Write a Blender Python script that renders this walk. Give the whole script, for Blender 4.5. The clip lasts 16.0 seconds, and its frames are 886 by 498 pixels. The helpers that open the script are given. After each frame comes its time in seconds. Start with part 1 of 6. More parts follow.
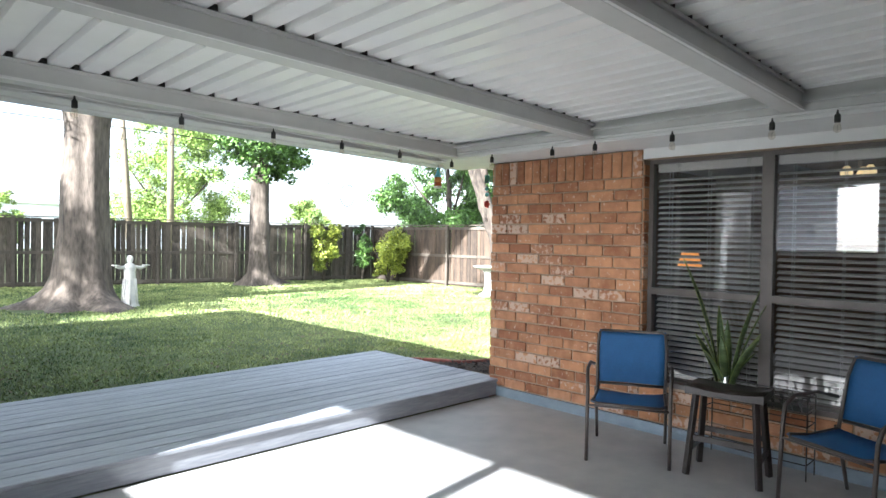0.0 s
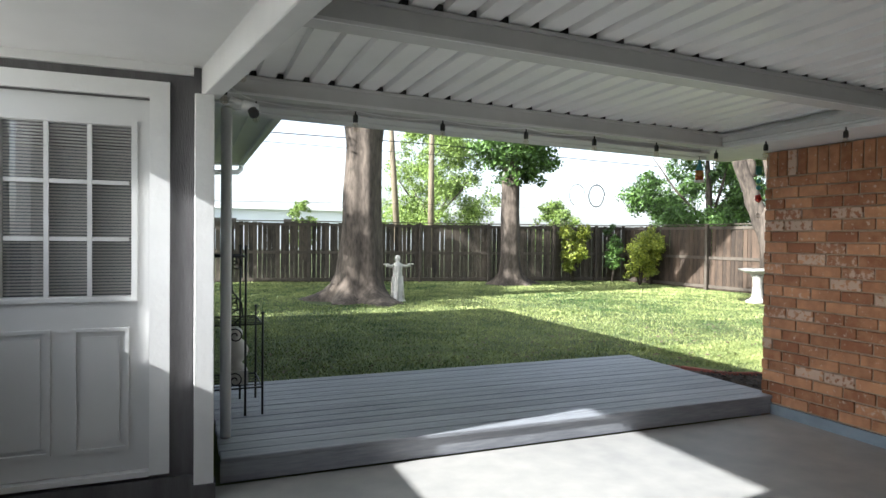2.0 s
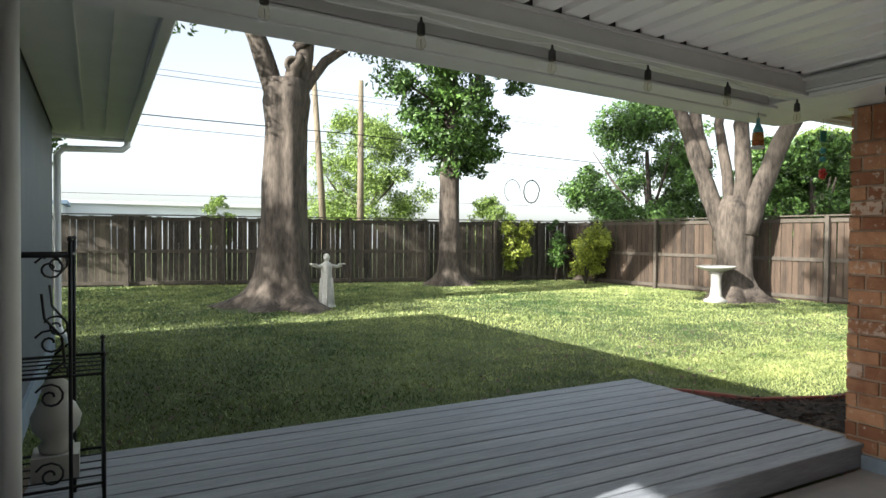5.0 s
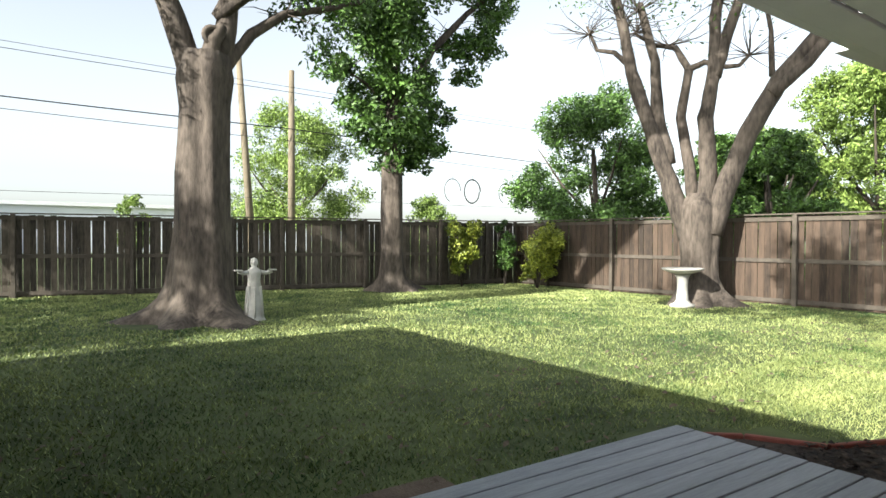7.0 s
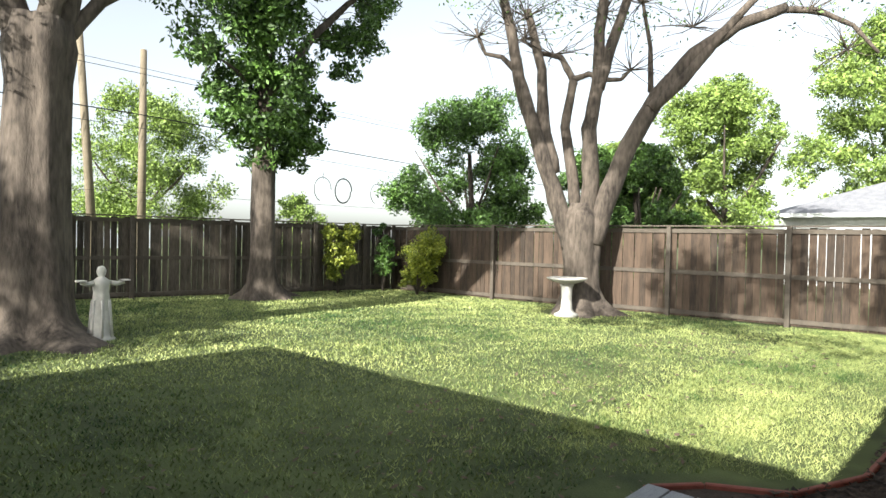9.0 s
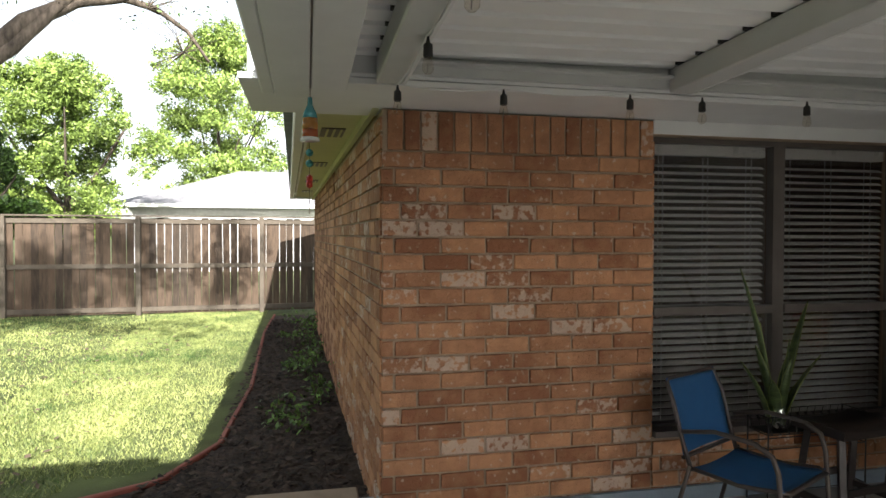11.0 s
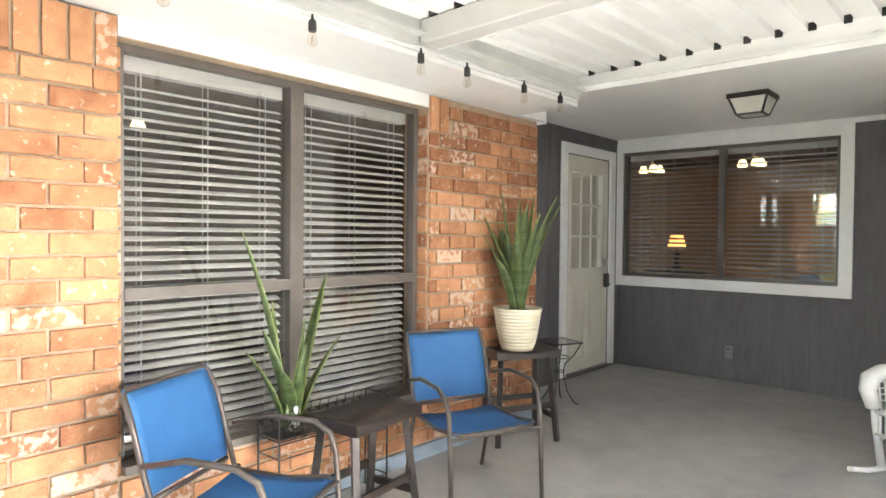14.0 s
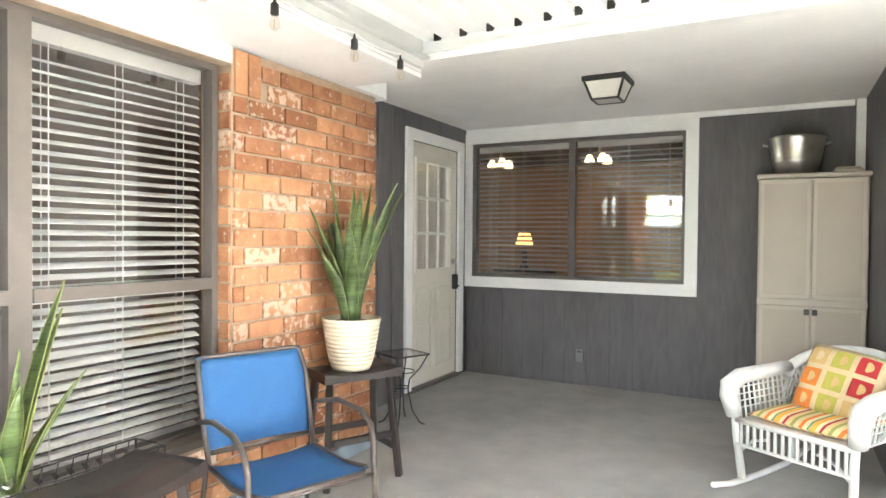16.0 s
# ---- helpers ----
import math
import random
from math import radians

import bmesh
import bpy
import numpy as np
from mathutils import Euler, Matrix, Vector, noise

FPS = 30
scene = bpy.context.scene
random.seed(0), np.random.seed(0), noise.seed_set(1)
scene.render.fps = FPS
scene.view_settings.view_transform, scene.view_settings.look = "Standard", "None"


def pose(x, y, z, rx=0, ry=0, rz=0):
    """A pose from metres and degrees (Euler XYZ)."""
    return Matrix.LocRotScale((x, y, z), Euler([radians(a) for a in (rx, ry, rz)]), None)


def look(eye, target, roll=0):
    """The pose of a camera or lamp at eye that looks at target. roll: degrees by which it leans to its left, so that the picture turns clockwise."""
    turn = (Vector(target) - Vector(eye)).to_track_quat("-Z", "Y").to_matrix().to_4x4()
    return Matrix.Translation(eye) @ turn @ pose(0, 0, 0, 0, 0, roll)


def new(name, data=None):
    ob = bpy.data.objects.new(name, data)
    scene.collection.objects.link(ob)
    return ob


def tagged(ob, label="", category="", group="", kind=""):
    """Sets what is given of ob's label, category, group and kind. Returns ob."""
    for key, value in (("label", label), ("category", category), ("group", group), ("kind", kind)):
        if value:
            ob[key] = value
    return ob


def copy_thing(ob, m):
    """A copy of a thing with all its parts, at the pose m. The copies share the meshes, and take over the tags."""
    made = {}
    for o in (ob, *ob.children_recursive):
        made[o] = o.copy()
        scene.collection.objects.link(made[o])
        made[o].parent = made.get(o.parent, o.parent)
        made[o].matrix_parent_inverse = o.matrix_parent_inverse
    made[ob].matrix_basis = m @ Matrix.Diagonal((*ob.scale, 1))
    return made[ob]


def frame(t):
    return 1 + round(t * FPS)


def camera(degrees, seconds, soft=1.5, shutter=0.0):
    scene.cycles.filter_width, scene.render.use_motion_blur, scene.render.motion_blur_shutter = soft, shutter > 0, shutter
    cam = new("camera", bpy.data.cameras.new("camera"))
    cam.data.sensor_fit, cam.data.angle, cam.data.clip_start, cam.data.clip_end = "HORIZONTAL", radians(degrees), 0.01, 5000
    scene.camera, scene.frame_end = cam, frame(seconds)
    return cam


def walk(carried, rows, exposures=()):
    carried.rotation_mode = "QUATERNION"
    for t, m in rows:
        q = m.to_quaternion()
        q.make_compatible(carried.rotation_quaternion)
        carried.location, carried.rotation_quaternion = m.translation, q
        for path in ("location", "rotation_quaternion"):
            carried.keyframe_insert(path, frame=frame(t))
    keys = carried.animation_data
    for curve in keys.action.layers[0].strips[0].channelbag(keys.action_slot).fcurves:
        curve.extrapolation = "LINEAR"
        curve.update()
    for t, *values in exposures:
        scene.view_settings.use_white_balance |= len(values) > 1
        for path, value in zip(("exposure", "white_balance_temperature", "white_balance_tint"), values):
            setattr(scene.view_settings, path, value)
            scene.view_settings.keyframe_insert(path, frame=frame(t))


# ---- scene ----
cam = camera(70.1, 16.0)
PATH = [
    (0, (0.031, 0.263, 1.482), (1.428, 1.694, 1.45), 0.9),
    (0.5, (-0.007, 0.228, 1.475), (1.122, 1.879, 1.443), 0.9),
    (1, (0.008, 0.223, 1.471), (0.912, 2.006, 1.436), 0.7),
    (1.5, (0.01, 0.243, 1.47), (0.781, 2.088, 1.434), 0.6),
    (2, (0.036, 0.319, 1.459), (0.788, 2.172, 1.422), 0.6),
    (2.5, (0.044, 0.446, 1.463), (0.807, 2.294, 1.425), 0.6),
    (3, (0.077, 0.584, 1.453), (0.949, 2.384, 1.415), 0.6),
    (3.5, (0.198, 0.866, 1.435), (1.114, 2.644, 1.393), 0.6),
    (6, (0.773, 2.858, 1.389), (1.826, 4.558, 1.355), 0.3),
    (6.5, (0.929, 3.203, 1.4), (2.048, 4.861, 1.365), 0.3),
    (7, (1.047, 3.62, 1.37), (2.192, 5.259, 1.338), 0.2),
    (7.5, (1.145, 4.046, 1.386), (2.299, 5.679, 1.356), 0.2),
    (8, (1.236, 4.409, 1.453), (2.397, 6.038, 1.426), 0.2),
    (10.3, (1.184, 4.633, 1.542), (3.156, 4.96, 1.511), 0.6),
    (10.5, (1.2, 4.648, 1.542), (3.196, 4.779, 1.507), -0.1),
    (11, (1.328, 4.676, 1.547), (3.283, 4.254, 1.505), 0.1),
    (11.5, (1.368, 4.536, 1.496), (3.203, 3.74, 1.472), 0.3),
    (12, (1.476, 4.331, 1.497), (3.207, 3.329, 1.475), 0.3),
    (12.5, (1.581, 4.17, 1.498), (3.229, 3.037, 1.478), 0.3),
    (13, (1.745, 4.065, 1.507), (3.307, 2.817, 1.483), 0.6),
    (13.5, (1.864, 3.929, 1.459), (3.303, 2.541, 1.419), 0.6),
    (14, (2.0, 3.748, 1.354), (3.327, 2.253, 1.312), 0.5),
    (14.5, (2.068, 3.63, 1.339), (3.33, 2.079, 1.3), 0.6),
    (15, (2.243, 3.446, 1.336), (3.409, 1.821, 1.296), 0.6),
    (15.5, (2.341, 3.307, 1.329), (3.395, 1.607, 1.291), 0.7),
    (16, (2.343, 3.088, 1.322), (3.285, 1.325, 1.287), 0.5),
]

# The camera's exposure opens as it turns back under the roof.
EXPOSURES = [(0, 2.75, 5700, 8), (1.2, 1.95, 5850, 8), (3.5, 1.6, 6050, 8), (6.0, 1.3, 6300, 6), (8.2, 1.3, 6300, 6), (10.3, 1.2, 6500, 7), (11.1, 1.65, 6500, 9), (12.0, 3.5, 6450, 9), (13.0, 4.3, 6450, 9), (14.5, 5.1, 6450, 10), (16, 5.5, 6400, 9)]
walk(cam, [(t, look(eye, target, roll)) for t, eye, target, roll in PATH], EXPOSURES)

# ---- world, sun ----
SUN_ELEVATION, SUN_FROM = radians(28), Vector((-5.3, -0.75))
SKY, SUN = 0.085, 5.0
world = bpy.data.worlds.new("world")
scene.world = world
world.use_nodes = True
wn = world.node_tree.nodes
sky = wn.new("ShaderNodeTexSky")
sky.sky_type, sky.sun_disc, sky.sun_elevation = "NISHITA", False, SUN_ELEVATION
sky.sun_rotation = math.atan2(SUN_FROM.x, SUN_FROM.y)
sky.dust_density, sky.air_density, sky.ozone_density = 2.0, 1.0, 1.0
wn["Background"].inputs[1].default_value = SKY
haze = wn.new("ShaderNodeHueSaturation")  # thin bright haze over the whole sky
haze.inputs["Saturation"].default_value, haze.inputs["Value"].default_value = 0.32, 1.4
world.node_tree.links.new(sky.outputs[0], haze.inputs["Color"])
world.node_tree.links.new(haze.outputs[0], wn["Background"].inputs[0])
sun = new("sun", bpy.data.lights.new("sun", "SUN"))
sun.data.energy, sun.data.angle, sun.data.color = SUN, radians(0.6), (1.0, 0.95, 0.88)
flat = SUN_FROM.normalized()
sun_eye = Vector((flat.x * math.cos(SUN_ELEVATION), flat.y * math.cos(SUN_ELEVATION), math.sin(SUN_ELEVATION)))
sun.matrix_world = look(sun_eye * 60, (0, 0, 0))


# ---- materials ----
def mat(name, base, rough=0.6, var=0.15, scale=8.0, bump=0.0, bscale=60.0, metal=0.0, second=None, stretch=(1, 1, 1), obvar=0.0, spec=0.5, island=0.0):
    """Principled surface with broad stains, fine grain and relief; obvar or island varies each piece."""
    m = bpy.data.materials.new(name)
    m.use_nodes = True
    n, l = m.node_tree.nodes, m.node_tree.links
    b = n["Principled BSDF"]
    b.inputs["Roughness"].default_value, b.inputs["Metallic"].default_value = rough, metal
    b.inputs["Specular IOR Level"].default_value = spec
    co, mp = n.new("ShaderNodeTexCoord"), n.new("ShaderNodeMapping")
    mp.inputs["Scale"].default_value = stretch
    geo = n.new("ShaderNodeNewGeometry")
    l.new(geo.outputs["Position"], mp.inputs[0])
    big, fine = n.new("ShaderNodeTexNoise"), n.new("ShaderNodeTexNoise")
    big.inputs["Scale"].default_value, fine.inputs["Scale"].default_value = scale / 6, scale
    big.inputs["Detail"].default_value, fine.inputs["Detail"].default_value = 3, 6
    l.new(mp.outputs[0], big.inputs[0])
    l.new(mp.outputs[0], fine.inputs[0])
    add = n.new("ShaderNodeMath")
    add.operation = "ADD"
    l.new(big.outputs[0], add.inputs[0])
    l.new(fine.outputs[0], add.inputs[1])
    last = add.outputs[0]
    if obvar or island:
        extra = n.new("ShaderNodeMath")
        extra.operation = "MULTIPLY_ADD"
        src = n.new("ShaderNodeObjectInfo").outputs["Random"] if obvar else geo.outputs["Random Per Island"]
        l.new(src, extra.inputs[0])
        extra.inputs[1].default_value = obvar or island
        l.new(last, extra.inputs[2])
        off = n.new("ShaderNodeMath")
        off.operation = "SUBTRACT"
        l.new(extra.outputs[0], off.inputs[0])
        off.inputs[1].default_value = (obvar or island) / 2
        last = off.outputs[0]
    ramp = n.new("ShaderNodeMapRange")
    ramp.inputs[1].default_value, ramp.inputs[2].default_value = 0.65, 1.35
    l.new(last, ramp.inputs[0])
    mix = n.new("ShaderNodeMix")
    mix.data_type = "RGBA"
    base = Vector(base)
    lo = base * (1 - var)
    hi = Vector(second) if second else base * (1 + var)
    mix.inputs["A"].default_value, mix.inputs["B"].default_value = (*lo, 1), (*hi, 1)
    l.new(ramp.outputs[0], mix.inputs["Factor"])
    l.new(mix.outputs["Result"], b.inputs["Base Color"])
    if bump:
        bn, nz = n.new("ShaderNodeBump"), n.new("ShaderNodeTexNoise")
        nz.inputs["Scale"].default_value, nz.inputs["Detail"].default_value = bscale, 4
        l.new(mp.outputs[0], nz.inputs[0])
        bn.inputs["Strength"].default_value, bn.inputs["Distance"].default_value = bump, 0.01
        l.new(nz.outputs[0], bn.inputs["Height"])
        l.new(bn.outputs[0], b.inputs["Normal"])
    return m


def glow(name, color, strength):
    m = bpy.data.materials.new(name)
    m.use_nodes = True
    b = m.node_tree.nodes["Principled BSDF"]
    b.inputs["Emission Color"].default_value, b.inputs["Emission Strength"].default_value = (*color, 1), strength
    b.inputs["Base Color"].default_value = (*color, 1)
    return m


def glass_mat(name, tint=(1, 1, 1), gloss=0.14):
    """Clear glazing: mirror gloss over straight-through light."""
    m = bpy.data.materials.new(name)
    m.use_nodes = True
    n, l = m.node_tree.nodes, m.node_tree.links
    n.remove(n["Principled BSDF"])
    fr, pw, sc = n.new("ShaderNodeLayerWeight"), n.new("ShaderNodeMath"), n.new("ShaderNodeMath")
    tr, gl, mx = n.new("ShaderNodeBsdfTransparent"), n.new("ShaderNodeBsdfGlossy"), n.new("ShaderNodeMixShader")
    fr.inputs[0].default_value = 0.5
    pw.operation, pw.inputs[1].default_value = "POWER", 4.0
    sc.operation, sc.inputs[1].default_value, sc.inputs[2].default_value = "MULTIPLY_ADD", 0.85, gloss
    l.new(fr.outputs["Facing"], pw.inputs[0])
    l.new(pw.outputs[0], sc.inputs[0])
    gl.inputs["Roughness"].default_value = 0.0
    tr.inputs[0].default_value = (*tint, 1)
    l.new(sc.outputs[0], mx.inputs[0])
    l.new(tr.outputs[0], mx.inputs[1])
    l.new(gl.outputs[0], mx.inputs[2])
    l.new(mx.outputs[0], n["Material Output"].inputs[0])
    return m


def brick_mat():
    """Fired orange clay, each brick its own tone, with old whitewash left on some."""
    m = mat("brick_clay", (0.36, 0.145, 0.066), 0.85, 0.28, 14, 0.6, 90, second=(0.54, 0.275, 0.14), obvar=0.7)
    n, l = m.node_tree.nodes, m.node_tree.links
    b = n["Principled BSDF"]
    old = b.inputs["Base Color"].links[0].from_socket
    geo, nz = n.new("ShaderNodeNewGeometry"), n.new("ShaderNodeTexNoise")
    nz.inputs["Scale"].default_value, nz.inputs["Detail"].default_value = 26, 6
    l.new(geo.outputs["Position"], nz.inputs[0])
    info = n.new("ShaderNodeObjectInfo")
    # a sharp rise: only a few bricks carry the wash
    th = n.new("ShaderNodeMapRange")
    th.inputs[1].default_value, th.inputs[2].default_value, th.inputs[3].default_value, th.inputs[4].default_value = 0.72, 1.0, -0.02, 0.22
    wn_ = n.new("ShaderNodeTexWhiteNoise")
    wn_.noise_dimensions = "1D"
    l.new(info.outputs["Random"], wn_.inputs["W"])
    l.new(wn_.outputs[0], th.inputs[0])
    add = n.new("ShaderNodeMath")
    add.operation = "ADD"
    l.new(nz.outputs[0], add.inputs[0])
    l.new(th.outputs[0], add.inputs[1])
    st = n.new("ShaderNodeMapRange")
    st.inputs[1].default_value, st.inputs[2].default_value = 0.60, 0.68
    st.inputs[4].default_value = 0.75
    l.new(add.outputs[0], st.inputs[0])
    mx = n.new("ShaderNodeMix")
    mx.data_type = "RGBA"
    mx.inputs["B"].default_value = (0.62, 0.49, 0.39, 1)
    l.new(st.outputs[0], mx.inputs["Factor"])
    l.new(old, mx.inputs["A"])
    l.new(mx.outputs["Result"], b.inputs["Base Color"])
    return m


BRICK = brick_mat()
MORTAR = mat("mortar", (0.40, 0.30, 0.215), 0.95, 0.2, 20, 0.5, 120)
CONCRETE = mat("painted_slab", (0.34, 0.34, 0.335), 0.55, 0.16, 5, 0.15, 50, second=(0.42, 0.41, 0.39))
FOUND = mat("slab_edge_paint", (0.24, 0.30, 0.36), 0.7, 0.2, 8, 0.3, 60)
WHITE = mat("white_paint", (0.82, 0.82, 0.81), 0.5, 0.05, 6, 0.08, 60)
TRIM = mat("white_trim_paint", (0.80, 0.80, 0.79), 0.45, 0.05, 9, 0.15, 40)
CEIL = mat("ceiling_paint", (0.85, 0.845, 0.83), 0.6, 0.05, 3, 0.05, 60)
METAL = mat("white_roof_metal", (0.92, 0.92, 0.905), 0.38, 0.05, 4, 0.05, 30)
PURL = mat("painted_purlin", (0.60, 0.60, 0.585), 0.45, 0.08, 6, 0.1, 50)
GRAY = mat("charcoal_siding", (0.12, 0.115, 0.118), 0.7, 0.25, 10, 0.4, 60, stretch=(3, 3, 0.5))
BLUEGRAY = mat("slate_siding", (0.115, 0.13, 0.16), 0.6, 0.15, 8, 0.2, 40, stretch=(3, 3, 0.5))
DECK = mat("deck_paint", (0.25, 0.265, 0.30), 0.45, 0.18, 12, 0.35, 60, stretch=(0.6, 6, 6), obvar=0.35, second=(0.36, 0.375, 0.41))
DOORP = mat("door_paint", (0.70, 0.70, 0.69), 0.35, 0.03, 4)
DOORC = mat("cream_door_paint", (0.66, 0.63, 0.55), 0.4, 0.05, 4)
FENCE = mat("weathered_fence_wood", (0.05, 0.040, 0.030), 0.85, 0.4, 10, 0.5, 60, second=(0.13, 0.105, 0.078), stretch=(4, 4, 0.6), obvar=0.5)
FENCEP = mat("fence_rail_wood", (0.095, 0.078, 0.06), 0.85, 0.3, 10, 0.4, 60, stretch=(1, 1, 1))
FENCER = mat("red_stained_fence", (0.055, 0.039, 0.027), 0.85, 0.4, 8, 0.5, 60, second=(0.105, 0.070, 0.047), stretch=(4, 4, 0.6), obvar=0.5)
BARK = mat("bark", (0.04, 0.030, 0.023), 0.95, 0.5, 6, 1.0, 14, second=(0.165, 0.132, 0.104), stretch=(2.6, 2.6, 0.8))
LEAF = mat("leaf_dark", (0.045, 0.10, 0.02), 0.5, 0.5, 6, second=(0.14, 0.26, 0.05), island=0.7)
LEAFB = mat("leaf_bright", (0.12, 0.20, 0.035), 0.5, 0.4, 3, second=(0.32, 0.44, 0.10), island=0.7)
LEAFY = mat("leaf_yellow_green", (0.16, 0.22, 0.02), 0.5, 0.4, 6, second=(0.42, 0.46, 0.06), island=0.7)
GROUND = mat("lawn_soil", (0.06, 0.085, 0.025), 0.95, 0.4, 3, 0.8, 60, second=(0.13, 0.16, 0.05))
BLADE = mat("grass_blade", (0.032, 0.125, 0.015), 0.6, 0.45, 1.6, second=(0.44, 0.48, 0.17), island=0.45)
MULCH = mat("mulch", (0.026, 0.018, 0.014), 0.95, 0.5, 30, 1.0, 60, second=(0.085, 0.06, 0.045), island=0.8)
EDGING = mat("red_edging", (0.24, 0.07, 0.05), 0.7, 0.3, 10, 0.3)
SOIL = mat("bare_soil", (0.14, 0.10, 0.07), 0.95, 0.4, 12, 0.8, 60)
FRAME = mat("bronze_window_frame", (0.115, 0.10, 0.09), 0.4, 0.15, 10)
SLAT = mat("white_blind", (0.46, 0.45, 0.43), 0.45, 0.03, 3)
# dark tones carry the dimness of the rooms behind the windows
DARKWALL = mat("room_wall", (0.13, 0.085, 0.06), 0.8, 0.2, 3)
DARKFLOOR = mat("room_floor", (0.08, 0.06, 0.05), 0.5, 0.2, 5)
GLASS = glass_mat("window_glass")
BLACK = mat("black_iron", (0.02, 0.019, 0.018), 0.45, 0.3, 20, 0.2, 80)
BROWNM = mat("bronze_chair_frame", (0.075, 0.062, 0.055), 0.35, 0.2, 30, metal=0.3)
BLUE = mat("blue_sling_fabric", (0.022, 0.11, 0.28), 0.6, 0.08, 90, 0.4, 500)
STOOLW = mat("dark_stained_wood", (0.022, 0.016, 0.014), 0.35, 0.3, 10, 0.2, 60, stretch=(1, 6, 6))
POT = mat("cream_glaze", (0.72, 0.66, 0.50), 0.3, 0.04, 6)
CERAM = mat("white_ceramic", (0.62, 0.60, 0.54), 0.4, 0.08, 8)
STONE = mat("cast_stone", (0.52, 0.50, 0.45), 0.8, 0.2, 12, 0.4, 60)
CABINET = mat("taupe_resin", (0.44, 0.385, 0.32), 0.5, 0.04, 6)
CABL = mat("resin_frame", (0.50, 0.45, 0.38), 0.5, 0.04, 6)
STEEL = mat("galvanised_steel", (0.45, 0.43, 0.40), 0.28, 0.2, 10, metal=0.9)
WICKER = mat("white_wicker", (0.75, 0.75, 0.74), 0.5, 0.06, 30, 0.3, 300)
SOFFIT = mat("yellowed_soffit", (0.62, 0.60, 0.36), 0.6, 0.08, 5, 0.1, 50)
SHINGLE = mat("grey_shingle", (0.20, 0.20, 0.22), 0.9, 0.2, 20, 0.5, 60, second=(0.30, 0.30, 0.32))
POLE = mat("pole_wood", (0.19, 0.155, 0.105), 0.85, 0.2, 8)
WARM = glow("lit_shade", (1.0, 0.40, 0.10), 0.12)
WARMW = glow("lit_globe", (1.0, 0.74, 0.36), 0.13)


# ---- mesh helpers ----
def box(bm, x0, x1, y0, y1, z0, z1):
    v = [bm.verts.new(c) for c in ((x0, y0, z0), (x1, y0, z0), (x1, y1, z0), (x0, y1, z0), (x0, y0, z1), (x1, y0, z1), (x1, y1, z1), (x0, y1, z1))]
    for f in ((3, 2, 1, 0), (4, 5, 6, 7), (0, 1, 5, 4), (1, 2, 6, 5), (2, 3, 7, 6), (3, 0, 4, 7)):
        bm.faces.new([v[i] for i in f])
    return v


def bevelled(bm, width=0.004, seg=1):
    bmesh.ops.bevel(bm, geom=bm.edges[:], offset=width, segments=seg, affect="EDGES", profile=0.5)
    return bm


def cuboid(x0, x1, y0, y1, z0, z1, bev=0.0):
    bm = bmesh.new()
    box(bm, x0, x1, y0, y1, z0, z1)
    return bevelled(bm, bev) if bev else bm


def tube(bm, pts, radii, sides=8, cap=True):
    """A round bar along points; radii one number or one per point."""
    pts = [Vector(p) for p in pts]
    radii = [radii] * len(pts) if isinstance(radii, (int, float)) else radii
    rings, ref = [], None
    for i, p in enumerate(pts):
        d = (pts[min(i + 1, len(pts) - 1)] - pts[max(i - 1, 0)]).normalized()
        if ref is None:
            ref = d.orthogonal().normalized()
        ref = (ref - d * ref.dot(d)).normalized()
        side = d.cross(ref)
        rings.append([bm.verts.new(p + (ref * math.cos(a) + side * math.sin(a)) * radii[i]) for a in (2 * math.pi * k / sides for k in range(sides))])
    for a, b in zip(rings, rings[1:]):
        for k in range(sides):
            f = bm.faces.new((a[k], a[(k + 1) % sides], b[(k + 1) % sides], b[k]))
            f.smooth = True
    if cap:
        bm.faces.new(rings[0][::-1])
        bm.faces.new(rings[-1])
    return bm


def bar(bm, a, b, w, d):
    """A square bar from a to b, w by d across."""
    a, b = Vector(a), Vector(b)
    ax = (b - a).normalized()
    s = ax.cross(Vector((0, 0, 1)))
    s = s.normalized() if s.length > 1e-3 else Vector((1, 0, 0))
    u = s.cross(ax)
    vs = [bm.verts.new(p + s * i * w / 2 + u * j * d / 2) for p in (a, b) for i, j in ((-1, -1), (1, -1), (1, 1), (-1, 1))]
    for f in ((3, 2, 1, 0), (4, 5, 6, 7), (0, 1, 5, 4), (1, 2, 6, 5), (2, 3, 7, 6), (3, 0, 4, 7)):
        bm.faces.new([vs[i] for i in f])
    return bm


def lathe(bm, profile, sides=24, wob=None):
    rings = [[bm.verts.new((r * math.cos(a), r * math.sin(a), z)) for a in (2 * math.pi * k / sides for k in range(sides))] for r, z in profile]
    for a, b in zip(rings, rings[1:]):
        for k in range(sides):
            f = bm.faces.new((a[k], a[(k + 1) % sides], b[(k + 1) % sides], b[k]))
            f.smooth = True
    bm.faces.new(rings[0][::-1])
    bm.faces.new(rings[-1])
    return bm


def arc(c, r, a0, a1, n, plane="xz"):
    out = []
    for i in range(n + 1):
        a = radians(a0 + (a1 - a0) * i / n)
        u, v = r * math.cos(a), r * math.sin(a)
        out.append({"xz": (c[0] + u, c[1], c[2] + v), "yz": (c[0], c[1] + u, c[2] + v), "xy": (c[0] + u, c[1] + v, c[2])}[plane])
    return out


def mesh_of(name, bm, material):
    bmesh.ops.recalc_face_normals(bm, faces=bm.faces[:])
    me = bpy.data.meshes.new(name)
    bm.to_mesh(me)
    bm.free()
    me.materials.append(material)
    return me


